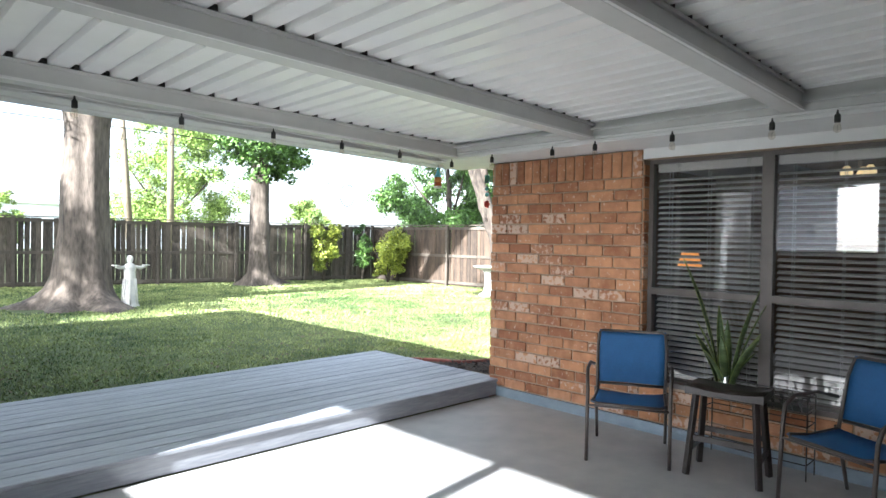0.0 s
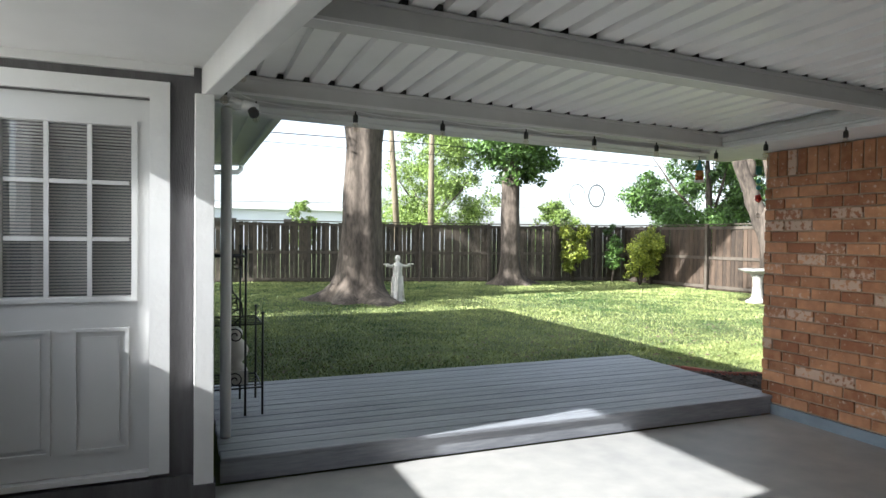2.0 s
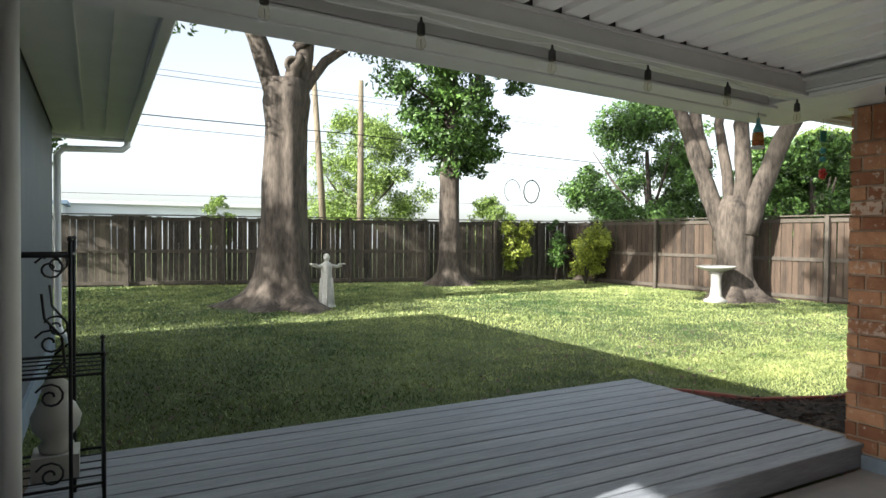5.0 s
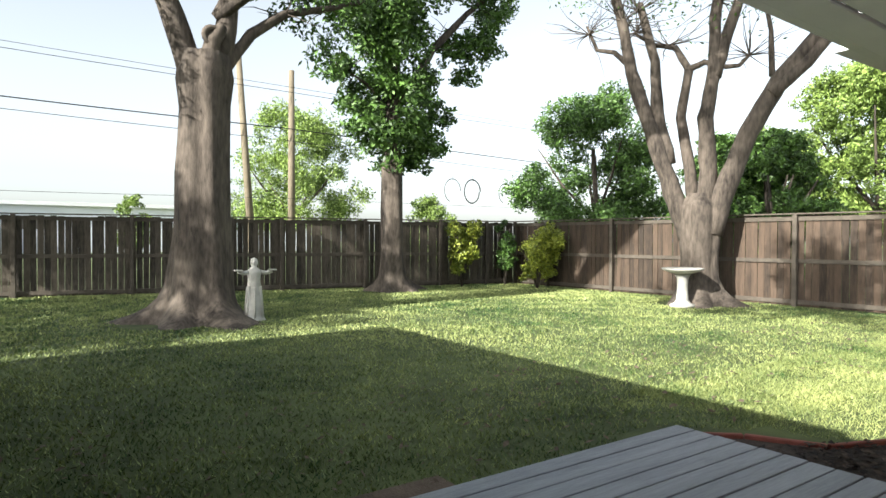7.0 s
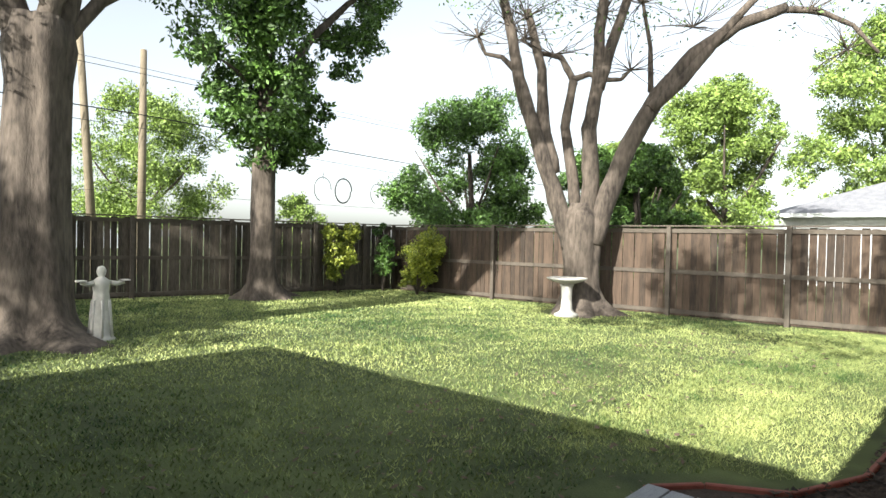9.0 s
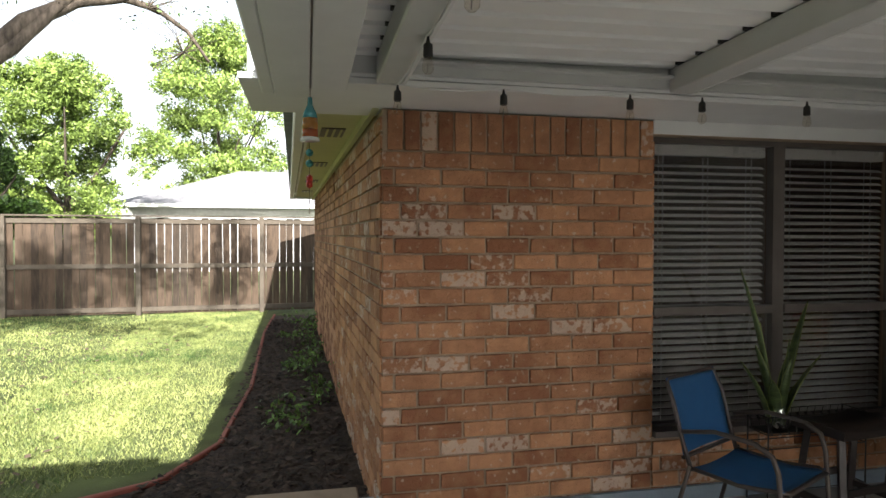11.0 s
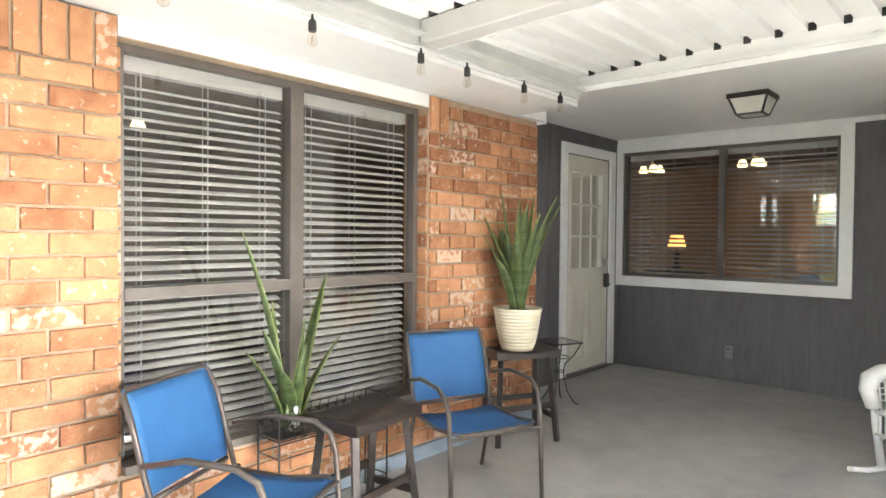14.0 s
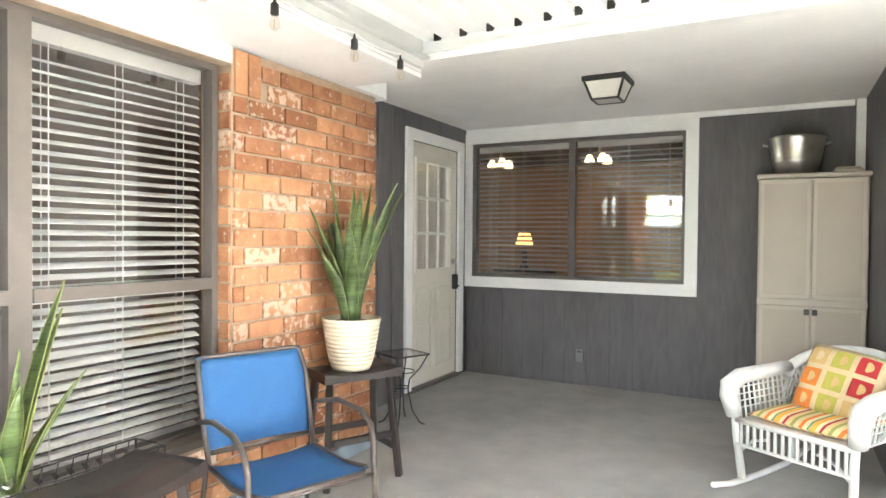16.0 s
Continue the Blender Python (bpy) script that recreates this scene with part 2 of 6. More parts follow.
def part(name, bm, material, parent=None, label="", at=None):
    ob = new(name, mesh_of(name, bm, material))
    if parent is not None:
        ob.parent = parent
    if at is not None:
        ob.matrix_basis = at
    return tagged(ob, label)


def solid(name, bm, material, label="", category="", kind="", group=""):
    """A thing or a piece of the setting that is one mesh."""
    return tagged(part(name, bm, material), label, category, group, kind)


def thing(name, label, category, m=None, group="", kind=""):
    ob = new(name)
    ob.empty_display_size = 0.1
    if m is not None:
        ob.matrix_basis = m
    return tagged(ob, label, category, group, kind)


def structure(name, bm, material, label=""):
    return tagged(part(name, bm, material), label, "", "", "structure")


def raw(name, verts, faces, material):
    me = bpy.data.meshes.new(name)
    me.from_pydata(verts, [], faces)
    me.materials.append(material)
    return me


# ---- plan ----
XB = 4.62          # brick face
XF = 4.10          # fascia under the brick wing's eave
XG = 5.09          # recessed grey wall
YB = -2.54         # back wall
YD = 4.08          # wall with the white door
YC = 4.30          # outer corner of the brick wing
GZ = -0.08         # lawn

DZ = 0.155
SKEW = Matrix.Translation((4.62, 4.30, 0)) @ pose(0, 0, 0, 0, 0, 1.6) @ Matrix.Translation((-4.62, -4.30, 0))  # turn of the lawn-side wall
CZ = 2.38          # flat porch ceiling

# ---- ground and large structure ----
def ground():
    bm = bmesh.new()
    xs = [-200, -60, -25] + [x * 1.0 for x in range(-12, 32)] + [50, 90, 300]
    ys = [-200, -60, -20] + [y * 1.0 for y in range(-8, 34)] + [50, 90, 300]
    grid = [[bm.verts.new((x, y, GZ + (0.03 * noise.noise(Vector((x * 0.35, y * 0.35, 0))) if -12 < x < 30 and 7 < y < 30 else 0))) for x in xs] for y in ys]
    for j in range(len(ys) - 1):
        for i in range(len(xs) - 1):
            f = bm.faces.new((grid[j][i], grid[j][i + 1], grid[j + 1][i + 1], grid[j + 1][i]))
            f.smooth = True
    structure("ground", bm, GROUND, "sunlit green lawn soil between the house and the wooden fences")


ground()
# unseen pale slab, added to throw sunlight up under the porch roof
structure("bounce_slab", cuboid(-14, -2.31, -6.0, 4.0, GZ - 0.1, GZ + 0.03), mat("pale_concrete", (0.45, 0.43, 0.39), 0.9, 0.1, 3), "unseen pale concrete slab added to bounce sunlight to the porch ceiling")
structure("floor", cuboid(-2.3, 5.1, YB - 0.05, YD + 0.10, -0.3, 0.0), CONCRETE, "grey painted concrete patio slab with worn patches")


def deck():
    d = thing("deck", "low wooden deck painted blue grey, one step above the patio", "deck", kind="structure")
    part("riser", cuboid(0.22, 4.68, 4.20, 4.225, 0.005, DZ - 0.03), DECK, d, "grey painted riser board")
    part("skirt", cuboid(0.24, 4.66, 6.12, 6.14, -0.15, DZ - 0.03), DECK, d)
    part("skirt", cuboid(4.635, 4.66, 4.23, 6.11, -0.15, DZ - 0.03), DECK, d)
    part("joist", cuboid(0.30, 4.60, 4.9, 4.94, -0.1, DZ - 0.03), DECK, d)
    part("joist", cuboid(0.30, 4.60, 5.5, 5.54, -0.1, DZ - 0.03), DECK, d)
    me = None
    y, w = 4.185, 0.139
    for i in range(14):
        if me is None:
            me = mesh_of("deck_board", cuboid(0, 4.46, 0, w - 0.009, 0, 0.028, 0.004), DECK)
        ob = new("deck_board", me)
        ob.parent = d
        ob.matrix_basis = pose(0.22 + random.uniform(-0.006, 0.006), y + i * w + (0.004 if i else 0), DZ - 0.028 + random.uniform(-0.002, 0.001))


def wall_openings(name, axis, face, thick, a0, a1, z0, z1, holes, material, label):
    """An upright wall with rectangular holes; face is the shown plane, thick its signed depth behind it."""
    bm = bmesh.new()
    cuts = sorted({a0, a1, *[h[0] for h in holes], *[h[1] for h in holes]})
    p0, p1 = sorted((face, face + thick))
    for a, b in zip(cuts, cuts[1:]):
        spans = [(z0, z1)]
        for h in holes:
            if h[0] <= a and b <= h[1]:
                spans = [s for s in ((z0, h[2]), (h[3], z1)) if s[1] - s[0] > 1e-4]
        for s in spans:
            box(bm, *((p0, p1, a, b) if axis == "x" else (a, b, p0, p1)), *s)
    return structure(name, bm, material, label)


def grooves(parent, axis, face, sign, a0, a1, z0, z1, step, material, skip=()):
    """Upright battens of the panel siding, proud of the wall."""
    me = {}
    a = a0
    while a < a1 - 0.02:
        b = min(a + step, a1)
        mid = (a + b) / 2
        spans = [(z0, z1)]
        for s in skip:
            if s[0] - 0.001 < mid < s[1] + 0.001:
                spans = [q for q in ((z0, s[2]), (s[3], z1)) if q[1] - q[0] > 0.01]
        for q in spans:
            bm = cuboid(*((face, face + sign * 0.006, a + 0.004, b - 0.004) if axis == "x" and sign > 0 else (face - 0.006, face, a + 0.004, b - 0.004) if axis == "x" else (a + 0.004, b - 0.004, face, face + 0.006) if sign > 0 else (a + 0.004, b - 0.004, face - 0.006, face)), q[0], q[1])
            part("siding_board", bm, material, parent)
        a = b


deck()

# brick wing: backing walls; the bricks are laid at the end of the file
brick_wall = wall_openings("wall_brick_west", "x", XB + 0.012, 0.20, -0.26, YC - 0.012, -0.25, 2.21, [(0.93, 2.73, 0.38, 2.13)], MORTAR, "orange brick wall of the house wing with whitewashed bricks")
brick_north = structure("wall_brick_north", cuboid(XB + 0.215, 13.2, YC - 0.21, YC - 0.012, -0.25, 2.30), MORTAR, "orange brick wall of the house wing facing the lawn")
brick_north.matrix_basis = SKEW
structure("slab_edge", cuboid(XB - 0.02, XB + 0.005, -0.26, 4.19, 0.001, 0.085), FOUND, "blue grey painted foundation strip under the brick")
wall_grey_east = wall_openings("wall_grey_east", "x", XG, 0.15, YB, -0.12, 0, CZ, [(-2.33, -1.46, 0.0, 2.16)], GRAY, "charcoal painted siding wall beside the cream door")
structure("wall_return", cuboid(XB + 0.22, XG + 0.15, -0.12, 0.0, 0, CZ), GRAY, "charcoal painted return behind the brick pier")
wall_back = wall_openings("wall_back", "y", YB, -0.15, 1.8, 5.24, 0, CZ, [(3.05, 5.02, 0.95, 2.24)], GRAY, "charcoal painted vertical siding at the back of the patio")
structure("wall_side", cuboid(1.65, 1.8, YB - 0.15, -0.9, 0, CZ), GRAY, "dark siding wall at the end of the patio")
# out of view; added, and white to send light back into the porch
structure("wall_south", cuboid(-1.42, 1.65, -1.05, -0.9, 0, CZ), WHITE, "unseen plain white wall closing the breezeway, added to bounce light")
grooves(wall_back, "y", YB, 1, 1.82, 5.08, 0.02, CZ - 0.03, 0.205, GRAY, [(2.95, 5.13, 0.84, 2.34)])
grooves(wall_grey_east, "x", XG, -1, -1.38, -0.14, 0.02, CZ - 0.03, 0.205, GRAY)
structure("trim_corner", cuboid(1.80, 1.86, YB + 0.006, YB + 0.05, 0, CZ - 0.001), TRIM, "white corner trim board")
structure("trim_crown", cuboid(1.87, 5.08, YB + 0.008, YB + 0.04, CZ - 0.045, CZ - 0.002), TRIM, "white moulding under the ceiling")

# wall with the white door, and the left wing beyond it
wall_door = wall_openings("wall_door", "y", YD, 0.15, -2.3, 0.11, 0.0, CZ, [(-0.98, -0.15, 0.17, 2.18)], GRAY, "charcoal wall around the white nine-light door")
structure("curb_door", cuboid(-2.3, 0.10, YD - 0.03, YD - 0.001, 0.0, 0.13), GRAY, "dark painted kerb below the door")
structure("wall_left_wing", cuboid(-0.12, 0.04, YD + 0.16, 11.4, 0.16, 2.74), BLUEGRAY, "slate blue siding wall of the left wing")
structure("curb_left_wing", cuboid(-0.10, 0.065, YD + 0.16, 11.42, -0.15, 0.155), FOUND, "grey foundation edge of the left wing")
structure("wall_left_wing_end", cuboid(-6.0, -0.13, 11.25, 11.4, -0.1, 2.74), BLUEGRAY, "plain end wall of the left wing")
structure("wall_left_wing_south", cuboid(-6.0, -2.31, YD, YD + 0.15, -0.1, 2.74), BLUEGRAY, "plain south wall of the left wing")
structure("wall_left_wing_west", cuboid(-6.15, -6.0, YD, 11.4, -0.1, 2.74), BLUEGRAY, "plain west wall of the left wing")


def left_roof():
    r = thing("left_wing_roof", "grey shingled hip roof with white soffit and gutter", "roof", kind="structure")
    bm = bmesh.new()
    e = [(-6.7, 3.8, 2.76), (0.86, 3.8, 2.76), (0.86, 11.75, 2.76), (-6.7, 11.75, 2.76)]
    top = [(-3.1, 6.8, 3.6), (-3.1, 8.6, 3.6)]
    v = [bm.verts.new(c) for c in e + top]
    for f in ((0, 1, 4), (1, 2, 5, 4), (2, 3, 5), (3, 0, 4, 5), (3, 2, 1, 0)):
        bm.faces.new([v[i] for i in f])
    part("roof", bm, SHINGLE, r, "grey shingle roof")
    bm = bmesh.new()
    box(bm, 0.06, 0.86, 4.96, 11.75, 2.70, 2.74)
    box(bm, -6.6, 0.05, 11.42, 11.75, 2.70, 2.74)
    box(bm, 0.40, 0.415, 4.96, 11.7, 2.685, 2.699)
    box(bm, 0.62, 0.635, 4.96, 11.7, 2.685, 2.699)
    part("soffit", bm, CEIL, r, "painted soffit boards")
    bm = bmesh.new()
    box(bm, 0.862, 0.95, 4.96, 11.85, 2.66, 2.78)
    box(bm, -6.6, 0.86, 11.752, 11.85, 2.66, 2.78)
    part("gutter", bevelled(bm, 0.012), TRIM, r, "white gutter")
    bm = bmesh.new()
    tube(bm, [(0.90, 11.75, 2.67), (0.90, 11.75, 2.60), (0.84, 11.71, 2.54), (0.16, 11.53, 2.49), (0.09, 11.48, 2.40), (0.09, 11.47, 0.25), (0.12, 11.45, 0.14), (0.22, 11.30, 0.04), (0.26, 11.22, -0.04)], 0.042, 8)
    part("downspout", bm, TRIM, r, "pale downspout bent out at its foot")


left_roof()


def patio_roof():
    """Ribbed sheet roof falling gently to the lawn, on crosswise purlins."""
    zt = lambda y: 2.375 - 0.018 * y

    def tilt(bm):
        for v in bm.verts:
            v.co.z += 0.022 * (XF - v.co.x)
        return bm

    r = thing("patio_roof", "white corrugated metal patio roof on painted steel purlins", "roof", kind="structure")
    bm = bmesh.new()
    pitch, x = 0.157, -0.2
    prof = []
    while x < 4.12:
        prof += [(x, 0), (x + 0.105, 0), (x + 0.115, 0.03), (x + 0.147, 0.03)]
        x += pitch
    for h in (0.0, 0.008):
        rows = [[bm.verts.new((px, y, zt(y) + 0.035 + pz + h)) for px, pz in prof] for y in (0.02, 4.81)]
        for i in range(len(prof) - 1):
            bm.faces.new((rows[0][i], rows[0][i + 1], rows[1][i + 1], rows[1][i]))
    part("roof_sheet", tilt(bm), METAL, r, "white ribbed metal sheet")
    for y in (1.51, 2.905, 4.32):
        bm = bmesh.new()
        x0 = 0.20 + 0.155 * (YD - y) if y < YD else 0.21
        box(bm, x0, XF - 0.005, y - 0.058, y + 0.058, zt(y) - 0.085, zt(y) + 0.03)
        part("purlin", tilt(bevelled(bm, 0.006)), PURL, r, "painted box purlin")
        bm = bmesh.new()
        box(bm, x0, XF - 0.005, y - 0.072, y - 0.0585, zt(y) - 0.085, zt(y) - 0.07)
        part("purlin_flange", tilt(bm), TRIM, r, "white lower flange")
        # black blocks stand for the shade in the open ribs over the purlin
        bm = bmesh.new()
        for px, pz in prof[2::4]:
            if x0 < px < XF - 0.06:
                box(bm, px - 0.002, px + 0.034, y - 0.066, y + 0.066, zt(y) + 0.031, zt(y) + 0.062)
        tagged(part("rib_gap_shade", tilt(bm), BLACK, r, "black blocks drawn as the shade in the rib gaps"), kind="stuff")
        part("purlin_lip", tilt(cuboid(x0, XF - 0.005, y - 0.072, y - 0.0585, zt(y) + 0.012, zt(y) + 0.03)), PURL, r)
    # built-up front beam: grey inner face, two white planks below, seam between, gutter outside
    part("front_channel", tilt(cuboid(0.05, 4.10, 4.50, 4.545, 2.215, 2.30)), PURL, r, "grey inner face of the front beam")
    part("front_lip", tilt(cuboid(0.05, 4.10, 4.485, 4.56, 2.302, 2.315)), TRIM, r, "white lip under the sheet")
    part("front_plank", tilt(bevelled(cuboid(0.05, 4.20, 4.50, 4.655, 2.195, 2.212), 0.004)), TRIM, r, "white plank under the front beam")
    part("front_plank", tilt(bevelled(cuboid(0.30, 4.33, 4.663, 4.815, 2.188, 2.206), 0.004)), TRIM, r, "white plank under the front beam")
    part("front_seam", tilt(cuboid(0.30, 4.20, 4.6555, 4.6625, 2.203, 2.209)), FRAME, r, "dark seam between the planks")
    part("front_gutter", tilt(bevelled(cuboid(0.30, 4.33, 4.816, 4.875, 2.196, 2.33), 0.008)), TRIM, r, "white gutter along the roof's edge")
    # rib openings over the front beam: their shade drawn as black blocks
    bm = bmesh.new()
    for px, pz in prof[2::4]:
        if 0.4 < px < XF - 0.06:
            box(bm, px - 0.002, px + 0.034, 4.488, 4.555, zt(4.5) + 0.031, zt(4.5) + 0.062)
    tagged(part("rib_gap_shade", tilt(bm), BLACK, r, "black blocks drawn as the shade in the rib gaps"), kind="stuff")
    # fascia channel along the brick wing
    bm = bmesh.new()
    box(bm, XF, XF + 0.03, 0.05, 4.49, 2.26, 2.44)
    box(bm, XF - 0.05, XF - 0.001, 0.06, 4.30, 2.30, 2.312)
    part("side_channel", bm, PURL, r, "grey channel against the fascia")
    # beams around the flat ceiling
    bm = bmesh.new()
    bar(bm, (0.155, 4.12, 2.345), (0.79, 0.06, 2.345), 0.10, 0.24)
    part("side_beam", bevelled(bm, 0.006), WHITE, r, "white painted side beam")
    bm = bmesh.new()
    v_ = box(bm, 0.74, XF - 0.005, -0.02, 0.045, 2.30, 2.40)
    for k in (4, 7):
        v_[k].co.z += 0.11
    box(bm, 0.74, XF - 0.005, 0.046, 0.07, 2.335, 2.35)
    part("back_beam", bm, WHITE, r, "white beam where sheet roof meets the ceiling")
    # same black blocks at the back beam, shade of the gaps as shape
    bm = bmesh.new()
    for px, pz in prof[2::4]:
        if 0.9 < px < XF - 0.03:
            box(bm, px - 0.002, px + 0.034, 0.035, 0.058, zt(0.05) + 0.022, zt(0.05) + 0.062)
    tagged(part("rib_gap_shade", tilt(bm), BLACK, r, "black blocks drawn as the shade in the rib gaps"), kind="stuff")
    part("post", cuboid(0.074, 0.176, 4.0, 4.078, 0.0, 2.225, 0.004), TRIM, r, "white painted wooden post")
    part("post_base", cuboid(0.064, 0.186, 3.985, 4.09, 0.0, 0.09), GRAY, r)
    bm = bmesh.new()
    tube(bm, [(0.27, 4.60, DZ), (0.27, 4.60, 2.27)], 0.034, 14)
    part("pipe_post", bm, CEIL, r, "beige round pipe post")
    return r


roof = patio_roof()


def ceiling():
    bm = bmesh.new()
    def slab(pts, z0, z1):
        lo, hi = [bm.verts.new((*p, z0)) for p in pts], [bm.verts.new((*p, z1)) for p in pts]
        bm.faces.new(lo[::-1])
        bm.faces.new(hi)
        for i in range(len(pts)):
            j = (i + 1) % len(pts)
            bm.faces.new((lo[i], lo[j], hi[j], hi[i]))
    slab([(-1.25, YD - 0.001), (-1.25, -1.04), (0.88, -1.04), (0.76, 0.06), (0.12, YD - 0.001)], CZ, CZ + 0.08)
    slab([(0.885, -0.021), (XB - 0.032, -0.021), (XB - 0.032, -0.119), (XG + 0.15, -0.119), (XG + 0.15, YB - 0.14), (0.885, YB - 0.14)], CZ, CZ + 0.08)
    structure("ceiling", bm, CEIL, "flat white painted porch ceiling")
    structure("trim_ceiling", cuboid(-1.2, 0.07, YD - 0.035, YD - 0.002, CZ - 0.05, CZ - 0.001), TRIM, "white moulding over the door wall")


ceiling()
structure("roof_cover", cuboid(-1.28, 0.9, -1.2, 0.5, CZ + 0.21, CZ + 0.26), SHINGLE, "roof deck above the porch ceiling")
structure("roof_cover_side", cuboid(-1.28, 0.1, 0.51, 3.55, CZ + 0.21, CZ + 0.26), SHINGLE, "roof deck above the side porch")
structure("roof_cover_back", cuboid(0.91, 5.3, YB - 0.3, 0.3, CZ + 0.21, CZ + 0.26), SHINGLE, "roof deck above the back porch")
# unseen breezeway end: post known by its shadow, low gate the sun comes over
structure("post_breezeway", cuboid(-1.29, -1.20, 2.27, 2.36, 0.001, CZ - 0.001), TRIM, "white porch post")
# wall, gate and pillar are added to shape the sun on floor and door
structure("sun_block_wall", cuboid(-1.42, -1.30, -0.899, 1.05, 0.001, CZ + 0.209), WHITE, "unseen white wall added to end the sun patch")
structure("gate_wall", cuboid(-1.34, -1.30, 1.051, 3.929, -0.1, 1.38), FENCE, "unseen low wooden screen added to cut the low sun")
structure("sun_block_pillar", cuboid(-1.42, -1.30, 3.93, YD - 0.001, 0.001, CZ - 0.001), WHITE, "unseen white pillar added to keep the sun off the door")


def brick_wing_eave():
    e = thing("wing_eave", "white painted eave and soffit over the brick wing", "eave", kind="structure")
    bm = bmesh.new()
    box(bm, XF + 0.031, XB + 0.25, 0.02, 4.96, 2.215, 2.24)
    box(bm, XB - 0.03, XB + 0.25, -0.30, 0.019, 2.215, 2.24)
    box(bm, XB - 0.03, XB - 0.01, -0.30, 0.019, 2.241, CZ - 0.001)
    part("soffit", bm, WHITE, e, "white soffit panel")
    bm = bmesh.new()
    box(bm, XF + 0.032, XF + 0.06, 0.02, 4.92, 2.245, 2.45)
    box(bm, XB - 0.03, XG, -0.33, -0.301, 2.20, CZ - 0.001)
    part("fascia", bm, WHITE, e, "white fascia board")
    # the north eave runs out very slightly skew, with the wall
    turn = SKEW
    def run(*c, bev=0.0):
        return cuboid(*c, bev)
    part("soffit", run(4.36, 13.3, 4.16, 4.625, 2.262, 2.28), SOFFIT, e, "yellowed soffit over the mulch bed", turn)
    part("wall_moulding", run(XB + 0.03, 13.3, YC + 0.004, YC + 0.035, 2.205, 2.261), SOFFIT, e, "moulding between brick and soffit", turn)
    part("fascia", run(4.36, 13.3, 4.627, 4.65, 2.235, 2.42), TRIM, e, "white fascia board", turn)
    part("gutter", run(4.36, 13.3, 4.655, 4.735, 2.225, 2.34, bev=0.01), TRIM, e, "white gutter", turn)
    part("end_board", run(13.301, 13.33, 4.10, 4.73, 2.225, 2.45), TRIM, e, "white board closing the eave", turn)
    for x in (5.6, 7.6, 9.6, 11.6):
        vent = part("soffit_vent", run(x, x + 0.36, 4.39, 4.55, 2.255, 2.261), FRAME, e, "small louvred soffit vent", turn)
        for k in range(3):
            part("vent_slat", run(x + 0.01, x + 0.35, 4.41 + 0.045 * k, 4.425 + 0.045 * k, 2.249, 2.2545), SOFFIT, vent)
    bm = bmesh.new()
    v = [bm.verts.new(c) for c in ((XF + 0.04, 4.80, 2.38), (13.5, 4.98, 2.38), (13.5, -3.0, 4.6), (XF + 3.5, -3.0, 4.6), (XF + 0.04, -0.3, 2.55))]
    bm.faces.new(v)
    part("roof", bm, SHINGLE, e, "grey shingle roof")


brick_wing_eave()

# ---- windows and doors ----
def blinds(parent, axis, p, a0, a1, z0, z1, pitch=0.043, depth=0.048):
    """A closed-up set of horizontal slats with its head rail and ladder cords."""
    me = None
    n = int((z1 - 0.07 - z0) / pitch)
    for i in range(n):
        if me is None:
            bm = bmesh.new()
            prof = [(-depth / 2, -0.004), (0, 0.0), (depth / 2, -0.004)]
            lo = []
            for end in (a0, a1):
                lo.append([bm.verts.new(((q, end, z) if axis == "x" else (end, q, z))) for q, z in prof + [(q, z - 0.003) for q, z in prof[::-1]]])
            for k in range(6):
                bm.faces.new((lo[0][k], lo[0][(k + 1) % 6], lo[1][(k + 1) % 6], lo[1][k]))
            bm.faces.new(lo[0])
            bm.faces.new(lo[1][::-1])
            me = mesh_of("slat", bm, SLAT)
        ob = new("slat", me)
        ob.parent = parent
        z = z0 + 0.02 + i * pitch
        ob.matrix_basis = (Matrix.Translation((p, 0, z)) @ pose(0, 0, 0, 0, -24 + random.uniform(-1.5, 1.5), 0)) if axis == "x" else (Matrix.Translation((0, p, z)) @ pose(0, 0, 0, -20 + random.uniform(-1.5, 1.5), 0, 0))
    w = a1 - a0
    bm = bmesh.new()
    if axis == "x":
        box(bm, p - 0.028, p + 0.028, a0, a1, z1 - 0.07, z1)
    else:
        box(bm, a0, a1, p - 0.028, p + 0.028, z1 - 0.07, z1)
    part("blind_head", bm, SLAT, parent)
    bm = bmesh.new()
    for f in (0.12, 0.5, 0.88):
        a = a0 + w * f
        for dq in (-0.025, 0.025):
            if axis == "x":
                box(bm, p + dq - 0.001, p + dq + 0.001, a - 0.002, a + 0.002, z0, z1 - 0.07)
            else:
                box(bm, a - 0.002, a + 0.002, p + dq - 0.001, p + dq + 0.001, z0, z1 - 0.07)
    part("cord", bm, SLAT, parent)


def frame_bars(axis, p0, p1, bars_):
    bm = bmesh.new()
    for a, b, c, d in bars_:
        box(bm, *((p0, p1, a, b) if axis == "x" else (a, b, p0, p1)), c, d)
    return bm


def pane(parent, axis, p, a, b, c, d):
    bm = bmesh.new()
    co = ((p, a, c), (p, b, c), (p, b, d), (p, a, d)) if axis == "x" else ((a, p, c), (b, p, c), (b, p, d), (a, p, d))
    bm.faces.new([bm.verts.new(q) for q in co])
    ob = part("pane", bm, GLASS, parent, "clear window pane")
    ob.visible_shadow = False
    return ob


